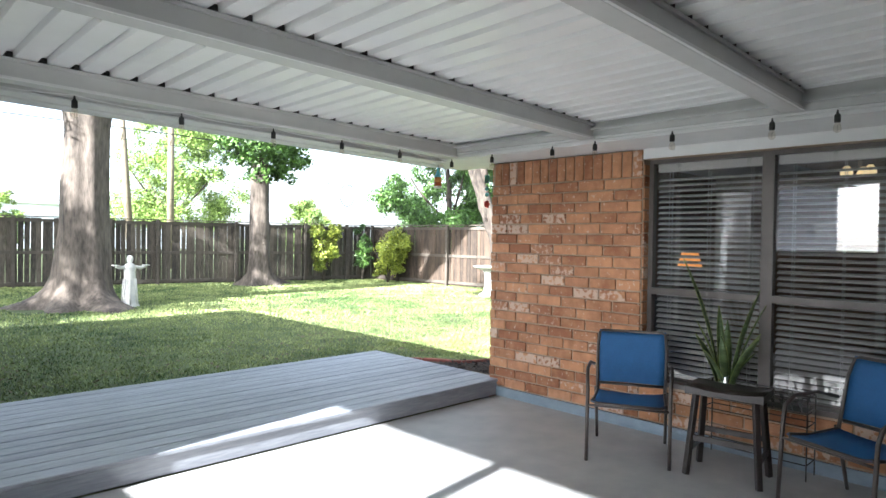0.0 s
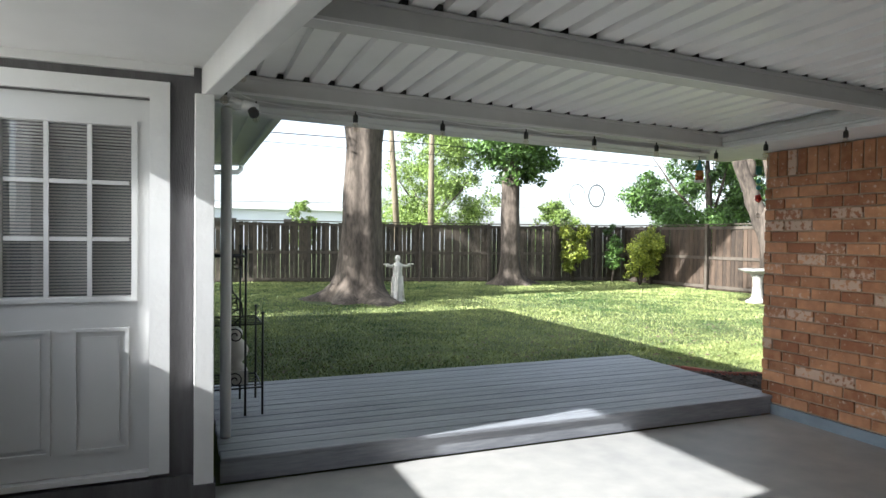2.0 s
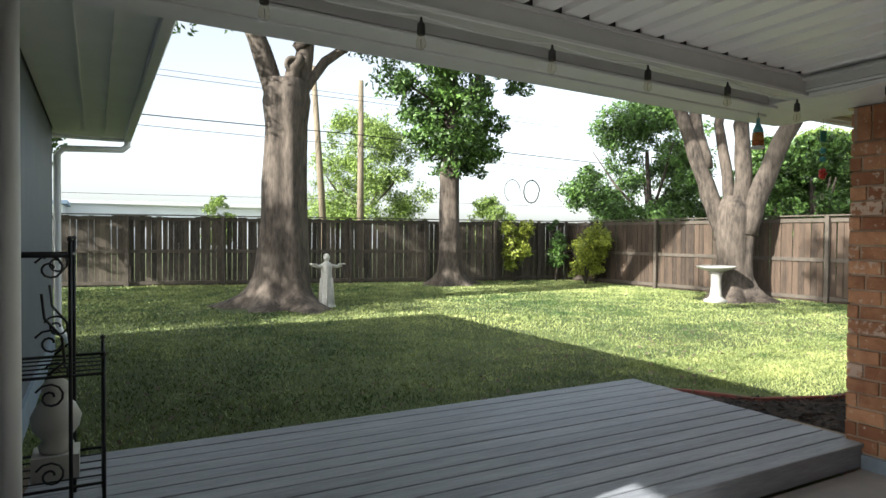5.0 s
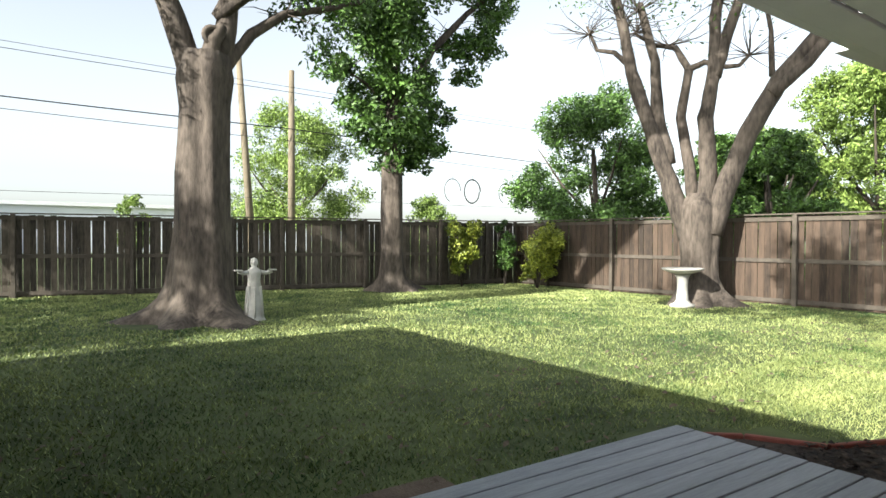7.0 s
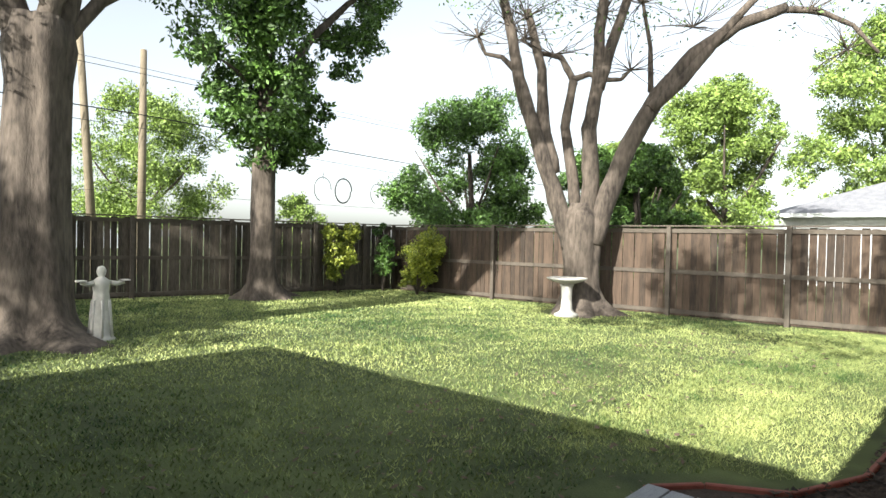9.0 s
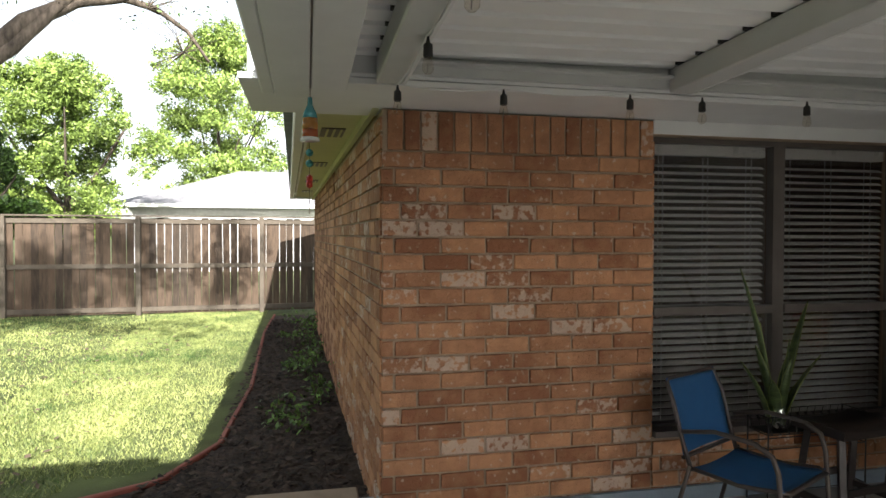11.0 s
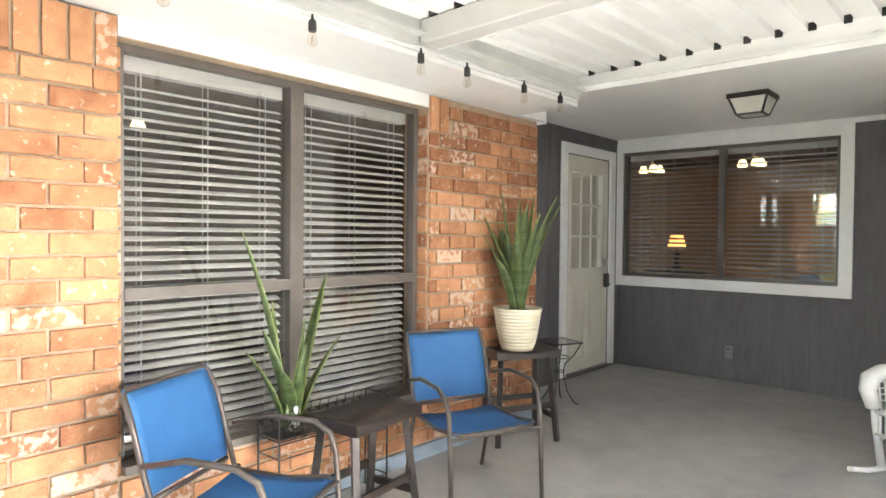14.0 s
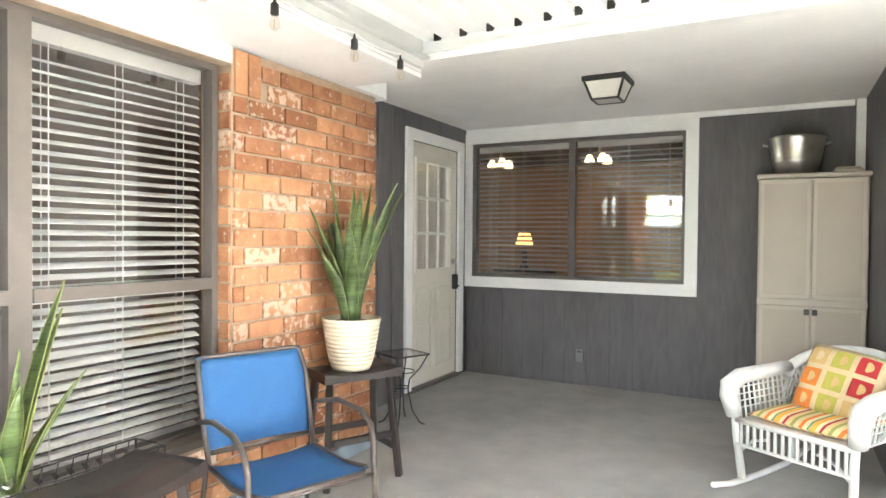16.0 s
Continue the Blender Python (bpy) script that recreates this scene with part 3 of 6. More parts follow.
def big_window():
    w = thing("window_1", "tall double window in a bronze frame with white blinds inside", "window", kind="structure")
    y0, y1, z0, z1 = 0.946, 2.714, 0.382, 2.128
    part("window_frame", frame_bars("x", 4.70, 4.76, [(y0, y1, z0, z0 + 0.05), (y0, y1, z1 - 0.03, z1), (y0, y0 + 0.035, z0 + 0.05, z1 - 0.03), (y1 - 0.035, y1, z0 + 0.05, z1 - 0.03), (1.79, 1.87, z0 + 0.05, z1 - 0.03)]), FRAME, w)
    part("meeting_rail", frame_bars("x", 4.69, 4.75, [(y0 + 0.036, 1.789, 1.075, 1.125), (1.871, y1 - 0.036, 1.075, 1.125)]), FRAME, w)
    part("window_sill", frame_bars("x", 4.60, 4.699, [(y0, y1, z0, z0 + 0.035)]), FRAME, w)
    for a, b in ((y0 + 0.035, 1.79), (1.87, y1 - 0.035)):
        pane(w, "x", 4.722, a, b, z0 + 0.05, 1.075)
        pane(w, "x", 4.735, a, b, 1.125, z1 - 0.03)
        blinds(w, "x", 4.80, a + 0.004, b - 0.004, z0 + 0.03, z1 - 0.02)


    part("head_board", cuboid(XB + 0.004, 4.76, 0.932, 2.729, 2.134, 2.213), WHITE, w, "white board over the window")


def back_window():
    w = thing("window_2", "wide window with white casing and half-open white blinds", "window", kind="structure")
    x0, x1, z0, z1 = 3.05, 5.02, 0.95, 2.24
    part("casing", frame_bars("y", YB + 0.007, YB + 0.032, [(x0 - 0.1, x1 + 0.09, z0 - 0.1, z0 + 0.0), (x0 - 0.1, x1 + 0.09, z1, z1 + 0.1), (x0 - 0.1, x0, z0, z1), (x1, x1 + 0.09, z0, z1)]), TRIM, w, "white window casing")
    part("window_frame", frame_bars("y", YB - 0.06, YB - 0.01, [(x0, x1, z0, z0 + 0.03), (x0, x1, z1 - 0.03, z1), (x0, x0 + 0.03, z0 + 0.03, z1 - 0.03), (x1 - 0.03, x1, z0 + 0.03, z1 - 0.03), (4.00, 4.06, z0 + 0.03, z1 - 0.03)]), FRAME, w)
    for a, b in ((x0 + 0.03, 4.00), (4.06, x1 - 0.03)):
        pane(w, "y", YB - 0.03, a, b, z0 + 0.03, z1 - 0.03)
        blinds(w, "y", YB - 0.10, a + 0.004, b - 0.004, z0 + 0.02, z1 - 0.01, 0.045)


def panelled_door(name, label, axis, p, sign, a0, a1, z0, z1, g, material, casing, dark):
    """A half-light door: g is its glazed field; axis and p its plane, sign the way it faces."""
    d = thing(name, label, "door", kind="structure")
    q = lambda near, far: tuple(sorted((p + sign * near, p + sign * far)))
    fb = lambda near, far, bars_: frame_bars(axis, *q(near, far), bars_)
    ga, gb, gc, gd = g
    part("door_leaf", fb(-0.05, -0.01, [(a0, a1, z0, gc), (a0, a1, gd, z1), (a0, ga, gc, gd), (gb, a1, gc, gd)]), material, d)
    part("glazing_bead", fb(-0.009, 0.006, [(ga - 0.03, gb + 0.03, gc - 0.03, gc - 0.005), (ga - 0.03, gb + 0.03, gd + 0.005, gd + 0.03), (ga - 0.03, ga - 0.005, gc - 0.005, gd + 0.005), (gb + 0.005, gb + 0.03, gc - 0.005, gd + 0.005)]), material, d)
    bars_ = []
    for i in (1, 2):
        a, c = ga + (gb - ga) * i / 3, gc + (gd - gc) * i / 3
        bars_ += [(a - 0.011, a + 0.011, gc, gd)]
        bars_ += [(ga + (gb - ga) * k / 3 + 0.012, ga + (gb - ga) * (k + 1) / 3 - 0.012, c - 0.011, c + 0.011) for k in range(3)]
    part("muntin", fb(-0.02, -0.004, bars_), material, d)
    pane(d, axis, p - sign * 0.03, ga, gb, gc, gd)
    bm = bmesh.new()
    z = gc + 0.01
    while z < gd:
        box(bm, *((*q(-0.047, -0.036), ga, gb) if axis == "x" else (ga, gb, *q(-0.047, -0.036))), z, z + 0.009)
        z += 0.0165
    part("mini_blind", bm, SLAT, d, "white mini blind")
    mid = (a0 + a1) / 2
    for a, b in ((a0 + 0.10, mid - 0.05), (mid + 0.05, a1 - 0.10)):
        t = 0.018
        c, e = z0 + 0.12, gc - 0.17
        part("panel_moulding", fb(-0.0105, 0.006, [(a, b, c, c + t), (a, b, e - t, e), (a, a + t, c + t, e - t), (b - t, b, c + t, e - t)]), material, d)
        part("panel_field", fb(-0.0105, 0.001, [(a + 0.045, b - 0.045, c + 0.045, e - 0.045)]), material, d)
    w = 0.10
    part("casing", fb(0.001, 0.028, [(a0 - w, a0, z0 - 0.16 if dark else z0 - 0.01, z1 + w), (a1, a1 + w, z0 - 0.03 if dark else z0 - 0.01, z1 + w), (a0, a1, z1 + 0.01, z1 + w)]), casing, d, "white door casing")
    part("threshold", fb(-0.06, 0.03, [(a0 + 0.001, a1 - 0.001, z0 - 0.035, z0 - 0.005)]), TRIM if dark else FRAME, d)
    return d


def garden_door():
    d = panelled_door("door_1", "white nine-light half-glazed door with two lower panels, closed", "y", YD, -1, -0.98, -0.15, 0.185, 2.18, (-0.83, -0.24, 1.13, 2.03), DOORP, TRIM, True)
    bm = bmesh.new()
    tube(bm, [(-0.925, YD - 0.0, 1.0), (-0.925, YD - 0.03, 1.0)], 0.03, 16)
    tube(bm, [(-0.925, YD - 0.03, 1.0), (-0.925, YD - 0.05, 1.0), (-0.925, YD - 0.062, 1.0), (-0.925, YD - 0.075, 1.0)], [0.012, 0.026, 0.028, 0.018], 16)
    part("door_knob", bm, STEEL, d, "satin nickel knob")
    bm = bmesh.new()
    tube(bm, [(-0.925, YD - 0.0, 1.17), (-0.925, YD - 0.025, 1.17)], 0.03, 16)
    part("deadbolt", bm, STEEL, d, "satin nickel deadbolt")


def cream_door():
    d = panelled_door("door_2", "cream half-glazed door with keypad lock, closed", "x", XG, -1, -2.33, -1.46, 0.04, 2.14, (-2.18, -1.58, 1.05, 1.98), DOORC, TRIM, False)
    part("keypad_lock", bevelled(cuboid(XG - 0.05, XG - 0.009, -2.27, -2.21, 0.84, 0.98), 0.006), BLACK, d, "black keypad lock")
    bm = bmesh.new()
    tube(bm, [(XG + 0.0, -2.24, 0.87), (XG - 0.07, -2.24, 0.87), (XG - 0.07, -2.14, 0.87)], 0.009, 8)
    part("lever", bm, BLACK, d, "black lever")
    bm = bmesh.new()
    tube(bm, [(XG + 0.0, -2.24, 1.10), (XG - 0.035, -2.24, 1.10)], 0.026, 14)
    part("deadbolt", bm, STEEL, d, "steel deadbolt")


big_window()
back_window()
garden_door()
cream_door()


def rooms():
    """The rooms that the windows look into."""
    def shell(x0, x1, y0, y1, z1, skip, paint):
        bm = bmesh.new()
        walls = {"w": (x0 - 0.05, x0, y0, y1), "e": (x1, x1 + 0.05, y0, y1), "s": (x0, x1, y0 - 0.05, y0), "n": (x0, x1, y1, y1 + 0.05)}
        for k, v in walls.items():
            if k not in skip:
                box(bm, *v, 0.0, z1)
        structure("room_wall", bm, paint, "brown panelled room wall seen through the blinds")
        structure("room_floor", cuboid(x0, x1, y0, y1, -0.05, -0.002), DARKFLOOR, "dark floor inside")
        # ceiling in the dark wall colour, which stands for its shade
        structure("room_ceiling", cuboid(x0, x1, y0, y1, z1, z1 + 0.05), DARKWALL, "ceiling inside, its shade put into the dark colour")
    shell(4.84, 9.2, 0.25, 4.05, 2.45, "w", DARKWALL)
    # back room: lighter tan walls hold the lamplight in their colour
    shell(1.85, 6.4, -6.4, YB - 0.16, 2.45, "n", mat("lamplit_room_wall", (0.42, 0.26, 0.15), 0.8, 0.2, 3))


rooms()


def ceiling_fan_light(m):
    t = thing("ceiling_fan_light", "lit ceiling light with warm frosted globes inside the room", "ceiling light", m)
    bm = bmesh.new()
    tube(bm, [(0, 0, 0), (0, 0, -0.22)], 0.02, 8)
    lathe_bm = bm
    part("stem", lathe_bm, FRAME, t)
    for k in range(3):
        a = 2 * math.pi * k / 3
        bm = bmesh.new()
        lathe(bm, [(0.02, -0.22), (0.035, -0.24), (0.055, -0.285), (0.05, -0.31), (0.01, -0.315)], 12)
        part("globe", bm, WARMW, t, "warm lit glass globe", Matrix.Translation((0.11 * math.cos(a), 0.11 * math.sin(a), 0)))
    return t


def table_lamp(m):
    t = thing("table_lamp", "table lamp with a glowing orange shade inside the room", "lamp", m)
    bm = bmesh.new()
    lathe(bm, [(0.07, 0), (0.06, 0.03), (0.03, 0.1), (0.05, 0.2), (0.015, 0.28), (0.012, 0.34)], 14)
    part("lamp_base", bm, STOOLW, t)
    bm = bmesh.new()
    lathe(bm, [(0.13, 0.32), (0.08, 0.50)], 18)
    part("shade", bm, WARM, t, "glowing orange lamp shade")
    return t


def side_cabinet(m):
    t = thing("sideboard", "dark sideboard inside the room", "sideboard", m)
    part("body", bevelled(cuboid(-0.4, 0.4, -0.2, 0.2, 0, 0.9), 0.01), STOOLW, t)
    return t


# ---- fences ----
def fence_run(name, a, b, height, label, material, seed, posts):
    """Upright pickets on rails and posts from a to b; the posts and rails show."""
    r = random.Random(seed)
    f = thing(name, label, "fence", kind="structure")
    a, b = Vector((*a, GZ)), Vector((*b, GZ))
    length, ax = (b - a).length, (b - a).normalized()
    ang = math.degrees(math.atan2(ax.y, ax.x))
    base = Matrix.Translation(a) @ pose(0, 0, 0, 0, 0, ang)
    meshes = [mesh_of("picket", cuboid(0, 0.135, 0, 0.016, 0.03, height + dz), material) for dz in (-0.02, 0, 0.015)]
    n, x = int(length / 0.143), 0.0
    for i in range(n):
        if i < 160:
            ob = new("picket", r.choice(meshes))
            ob.parent = f
            ob.matrix_basis = base @ pose(i * 0.143, r.uniform(-0.003, 0.003), 0, 0, r.uniform(-0.5, 0.5), 0)
    pm = mesh_of("fence_post", cuboid(-0.045, 0.045, -0.13, -0.04, 0, height + 0.03, 0.004), FENCEP)
    rm = mesh_of("fence_rail", cuboid(0, 2.4, -0.039, -0.001, -0.045, 0.045), FENCEP)
    for px, nxt in zip(posts, posts[1:] + [length]):
        ob = new("fence_post", pm)
        ob.parent = f
        ob.matrix_basis = base @ pose(px, 0, 0)
        for z in (0.12, 1.0, height - 0.06):
            rl = new("fence_rail", rm)
            rl.parent = f
            rl.matrix_basis = base @ pose(px, 0, z) @ Matrix.Diagonal(((nxt - px) / 2.4, 1, 1, 1))
    part("cap_rail", cuboid(0, length, -0.12, 0.03, height + 0.031, height + 0.06), FENCEP, f, "", base)
    return f


fence_run("fence_far", (-6.0, 22.95), (14.7, 19.15), 1.97, "weathered grey wooden fence with posts and rails, some pickets gapped", FENCE, 3, [0, 2.5, 5.0, 7.4, 9.9, 12.3, 13.6, 16.0, 18.4, 20.0])
fence_run("fence_side", (14.7, 19.1), (15.4, 3.6), 1.97, "brown weathered wooden fence lit by low sun", FENCER, 4, [0.1, 1.5, 3.9, 6.3, 8.7, 11.1, 13.5])


# ---- trees ----
def leaf_cloud(name, centres, count, size, material, seed, parent=None, label="", droop=0.0):
    """Many small folded leaves scattered in clumps round the centres (x, y, z, radius)."""
    g = np.random.default_rng(seed)
    c = np.array(centres)
    wgt = c[:, 3] ** 2
    pick = g.choice(len(c), count, p=wgt / wgt.sum())
    d = g.normal(size=(count, 3))
    d /= np.linalg.norm(d, axis=1)[:, None]
    rad = g.random(count) ** 0.45
    # twigs: leaves gather round sub-centres
    sub = g.normal(size=(len(c), 22, 3))
    sub /= np.linalg.norm(sub, axis=2)[:, :, None]
    sub *= (g.random((len(c), 22, 1)) ** 0.5) * 1.25
    si = g.integers(0, 22, count)
    p = c[pick, :3] + (sub[pick, si] * 0.85 + d * rad[:, None] * 0.40) * c[pick, 3:4] * [1, 1, 0.85]
    u = g.normal(size=(count, 3))
    u /= np.linalg.norm(u, axis=1)[:, None]
    v = np.cross(u, g.normal(size=(count, 3)))
    v /= np.linalg.norm(v, axis=1)[:, None]
    s = (size * g.uniform(0.6, 1.3, count))[:, None]
    verts = np.stack([p - u * s, p - v * s * 0.42, p + u * s, p + v * s * 0.42], 1).reshape(-1, 3)
    me = bpy.data.meshes.new(name)
    me.vertices.add(len(verts))
    me.vertices.foreach_set("co", verts.ravel())
    me.loops.add(count * 4)
    me.loops.foreach_set("vertex_index", np.arange(count * 4))
    me.polygons.add(count)
    me.polygons.foreach_set("loop_start", np.arange(count) * 4)
    me.update(calc_edges=True)
    me.materials.append(material)
    ob = new(name, me)
    if parent:
        ob.parent = parent
    return tagged(ob, label, kind="stuff" if parent else "")


def limb(bm, pts, r0, r1, sides=10, wob=0.06, seed=0):
    """A gnarled tapering limb through the points."""
    r = random.Random(seed)
    pts = [Vector(p) for p in pts]
    fine = []
    for a, b in zip(pts, pts[1:]):
        for k in range(4):
            fine.append(a.lerp(b, k / 4) + Vector((r.uniform(-1, 1), r.uniform(-1, 1), 0)) * wob * r0 * (1 if k else 0.3))
    fine.append(pts[-1])
    n = len(fine)
    tube(bm, fine, [(r0 + (r1 - r0) * i / (n - 1)) * r.uniform(0.93, 1.08) for i in range(n)], sides)


def flared_trunk(bm, base, pts, radii, roots, sides=36, seed=1):
    """A fluted trunk whose foot spreads into roots."""
    r = random.Random(seed)
    fl = [(r.uniform(0, 2 * math.pi), r.uniform(0.7, 1.2)) for _ in range(roots)]
    rings = []
    for i, (p, rad) in enumerate(zip(pts, radii)):
        h = p[2]
        ring = []
        for k in range(sides):
            a = 2 * math.pi * k / sides
            spread = math.exp(-h / 0.22)
            lobe = sum(w * math.exp(-((math.atan2(math.sin(a - f), math.cos(a - f))) / 0.22) ** 2) for f, w in fl)
            flute = 0.085 * math.sin(5 * a + 1.3 + h * 0.3) + 0.05 * math.sin(9 * a + h) + 0.03 * math.sin(17 * a - 2 * h)
            rr = rad * (1 + flute + 0.05 * noise.noise(Vector((math.cos(a) * 2, math.sin(a) * 2, h * 1.6 + seed)))) * (1 + spread * (0.35 + 0.95 * lobe))
            ring.append(bm.verts.new((base[0] + p[0] + rr * math.cos(a), base[1] + p[1] + rr * math.sin(a), base[2] + h)))
        rings.append(ring)
    for a, b in zip(rings, rings[1:]):
        for k in range(sides):
            f = bm.faces.new((a[k], a[(k + 1) % sides], b[(k + 1) % sides], b[k]))
            f.smooth = True
    bm.faces.new(rings[-1])


def twigs(bm, starts, seed, n=5, length=0.9, r0=0.018):
    r = random.Random(seed)
    for s in starts:
        for _ in range(n):
            p = Vector(s)
            d = Vector((r.uniform(-1, 1), r.uniform(-1, 1), r.uniform(-0.3, 0.9))).normalized()
            pts = [p]
            for k in range(3):
                d = (d + Vector((r.uniform(-0.5, 0.5), r.uniform(-0.5, 0.5), r.uniform(-0.3, 0.4)))).normalized()
                p = p + d * length / 3
                pts.append(p)
            tube(bm, pts, [r0, r0 * 0.7, r0 * 0.5, r0 * 0.2], 4, cap=False)


def tree_near():
    x, y = 3.93, 15.25
    t = thing("tree", "old tree with thick fluted trunk, flared roots and broken hollow limb", "tree", pose(x, y, GZ))
    bm = bmesh.new()
    zs = [-0.1, 0, 0.06, 0.14, 0.25, 0.4, 0.65, 1.0, 1.5, 2.0, 2.6, 3.2, 3.8, 4.3, 4.7]
    flared_trunk(bm, (0, 0, 0), [(0.015 * z, 0, z) for z in zs], [0.60, 0.60, 0.60, 0.58, 0.56, 0.54, 0.52, 0.50, 0.47, 0.44, 0.43, 0.41, 0.40, 0.46, 0.40], 9)
    part("trunk", bm, BARK, t, "grey brown fluted trunk")
    bm = bmesh.new()
    limb(bm, [(-0.1, 0, 4.2), (-0.35, 0, 5.0), (-0.75, 0, 6.0), (-1.2, 0.2, 7.6)], 0.25, 0.14, seed=1)
    limb(bm, [(0.2, 0, 4.2), (0.45, 0, 5.2), (0.6, 0.1, 6.4), (0.9, 0.1, 8.2)], 0.24, 0.13, seed=2)
    limb(bm, [(0.1, -0.1, 4.2), (0.15, -0.3, 4.9), (0.3, -0.3, 5.15)], 0.18, 0.10, seed=3)
    limb(bm, [(0.35, 0, 4.4), (0.9, 0.0, 5.2), (1.6, 0.1, 5.75), (2.6, 0.2, 6.1), (3.4, 0.2, 6.4)], 0.12, 0.04, seed=4)
    limb(bm, [(-0.7, 0, 5.8), (-1.6, 0, 6.3), (-2.7, 0.2, 6.2)], 0.10, 0.03, seed=5)
    twigs(bm, [(1.6, 0.1, 5.75), (2.6, 0.2, 6.1), (3.3, 0.2, 6.4), (-2.5, 0.2, 6.2), (-1.2, 0.2, 7.0), (0.8, 0.1, 7.5)], 5)
    part("limb", bm, BARK, t, "spreading limbs")
    part("limb_scar", lathe(bmesh.new(), [(0.16, -0.03), (0.19, 0.0), (0.15, 0.04), (0.10, 0.02), (0.09, -0.02)], 14), BARK, t, "round healed scar", Matrix.Translation((0.12, -0.36, 4.95)) @ pose(0, 0, 0, 90, 0, 0))
    cl = [(1.9, 0.2, 5.9, 0.55), (2.6, 0.3, 5.5, 0.5), (3.1, 0, 6.3, 0.7), (1.5, 0.2, 6.6, 0.7), (-2.6, 0, 5.9, 0.8), (-2.0, 0.2, 6.6, 0.7), (-3.3, 0.1, 5.2, 0.7), (-1.2, 0.3, 6.0, 0.4), (2.3, -0.2, 4.9, 0.45), (0.9, 0.3, 6.3, 0.4), (-3.9, 0, 6.4, 0.9), (0.5, 0, 8.5, 1.6), (-1.5, 0.5, 8.4, 1.6), (2.8, 0.2, 8, 1.5), (-3.0, 0.6, 7.9, 1.3)]
    g = random.Random(3)
    # clusters above the view, added for the shade they cast
    cl += [(g.uniform(-3, 6), g.uniform(-6.5, 2.5), g.uniform(8.3, 10.8), g.uniform(0.9, 1.5)) for _ in range(20)]
    # unseen boughs added high over the lawn to dapple the grass and the side fence
    for _ in range(64):
        bx, by, br = g.uniform(-2.0, 3.0), g.uniform(-10.5, 0.5), g.uniform(0.45, 0.85)
        bz = g.uniform(-1.2, 2.0) + (15 - x - bx) * 0.537
        reach = math.hypot(x + bx - 1.2, y + by - 4.4)
        if bz - br * 1.2 > 1.9 + 0.46 * reach:
            cl.append((bx, by, bz, br))
    bough = bmesh.new()
    for k in range(5):
        limb(bough, [(0.3, 0, 5.4), (1.2 + 0.4 * k, -1.5 - 0.5 * k, 7.6), (2.0 + 0.7 * k, -3.5 - 0.9 * k, 8.2 + 0.1 * k)], 0.12, 0.03, 8, seed=60 + k)
    part("bough", bough, BARK, t, "high overhanging boughs")
    leaf_cloud("crown", cl, 62000, 0.065, LEAF, 11, t, "dark green leaf clumps with gaps")


def tree_ivy():
    t = thing("tree", "slender tree with ivy-like dense dark foliage around its trunk", "tree", pose(9.95, 18.8, GZ))
    bm = bmesh.new()
    zs = [-0.1, 0, 0.08, 0.2, 0.4, 0.8, 1.4, 2.2, 3.2, 4.5, 6.0]
    flared_trunk(bm, (0, 0, 0), [(-0.01 * z, 0, z) for z in zs], [0.36, 0.36, 0.36, 0.34, 0.32, 0.31, 0.30, 0.29, 0.27, 0.24, 0.2], 7, 24, 3)
    part("trunk", bm, BARK, t, "mottled grey trunk")
    bm = bmesh.new()
    limb(bm, [(0, 0, 5.2), (0.7, 0, 5.9), (1.3, 0, 6.9), (2.6, 0.1, 8.2), (4.0, 0.1, 9.4)], 0.17, 0.06, seed=7)
    limb(bm, [(0, 0, 5.8), (-0.1, 0, 7.0), (-0.4, 0, 9.0)], 0.18, 0.1, seed=8)
    limb(bm, [(0, 0, 4.8), (-0.8, 0, 5.6), (-1.7, 0, 6.0)], 0.06, 0.02, seed=9)
    twigs(bm, [(1.3, 0, 6.9), (2.0, 0.1, 7.6), (2.9, 0.1, 8.5), (-1.5, 0, 5.9), (-0.3, 0, 8)], 9)
    part("limb", bm, BARK, t, "dark limbs")
    cl = [(0, 0, 4.2, 0.95), (-0.3, 0, 5.2, 1.1), (0.4, 0.1, 4.9, 0.9), (0.1, 0, 6.1, 1.0), (-0.3, 0, 7.1, 1.2), (0.3, 0, 8.2, 1.3), (-1.2, 0, 7.6, 0.9), (-1.5, 0.1, 5.9, 0.55), (1.1, 0, 4.2, 0.65), (1.5, 0, 5.0, 0.45), (0.7, 0, 3.6, 0.5), (-0.7, 0, 4.3, 0.6), (2.3, 0.1, 7.1, 0.6), (3.0, 0, 7.4, 0.7), (2.6, 0.1, 6.3, 0.4), (3.6, 0, 8.4, 0.8), (-1.3, 0, 9.2, 1.2), (0.6, 0, 9.8, 1.5), (1.9, 0, 9.3, 1)]
    leaf_cloud("crown", cl, 42000, 0.085, LEAF, 12, t, "dense dark green foliage")


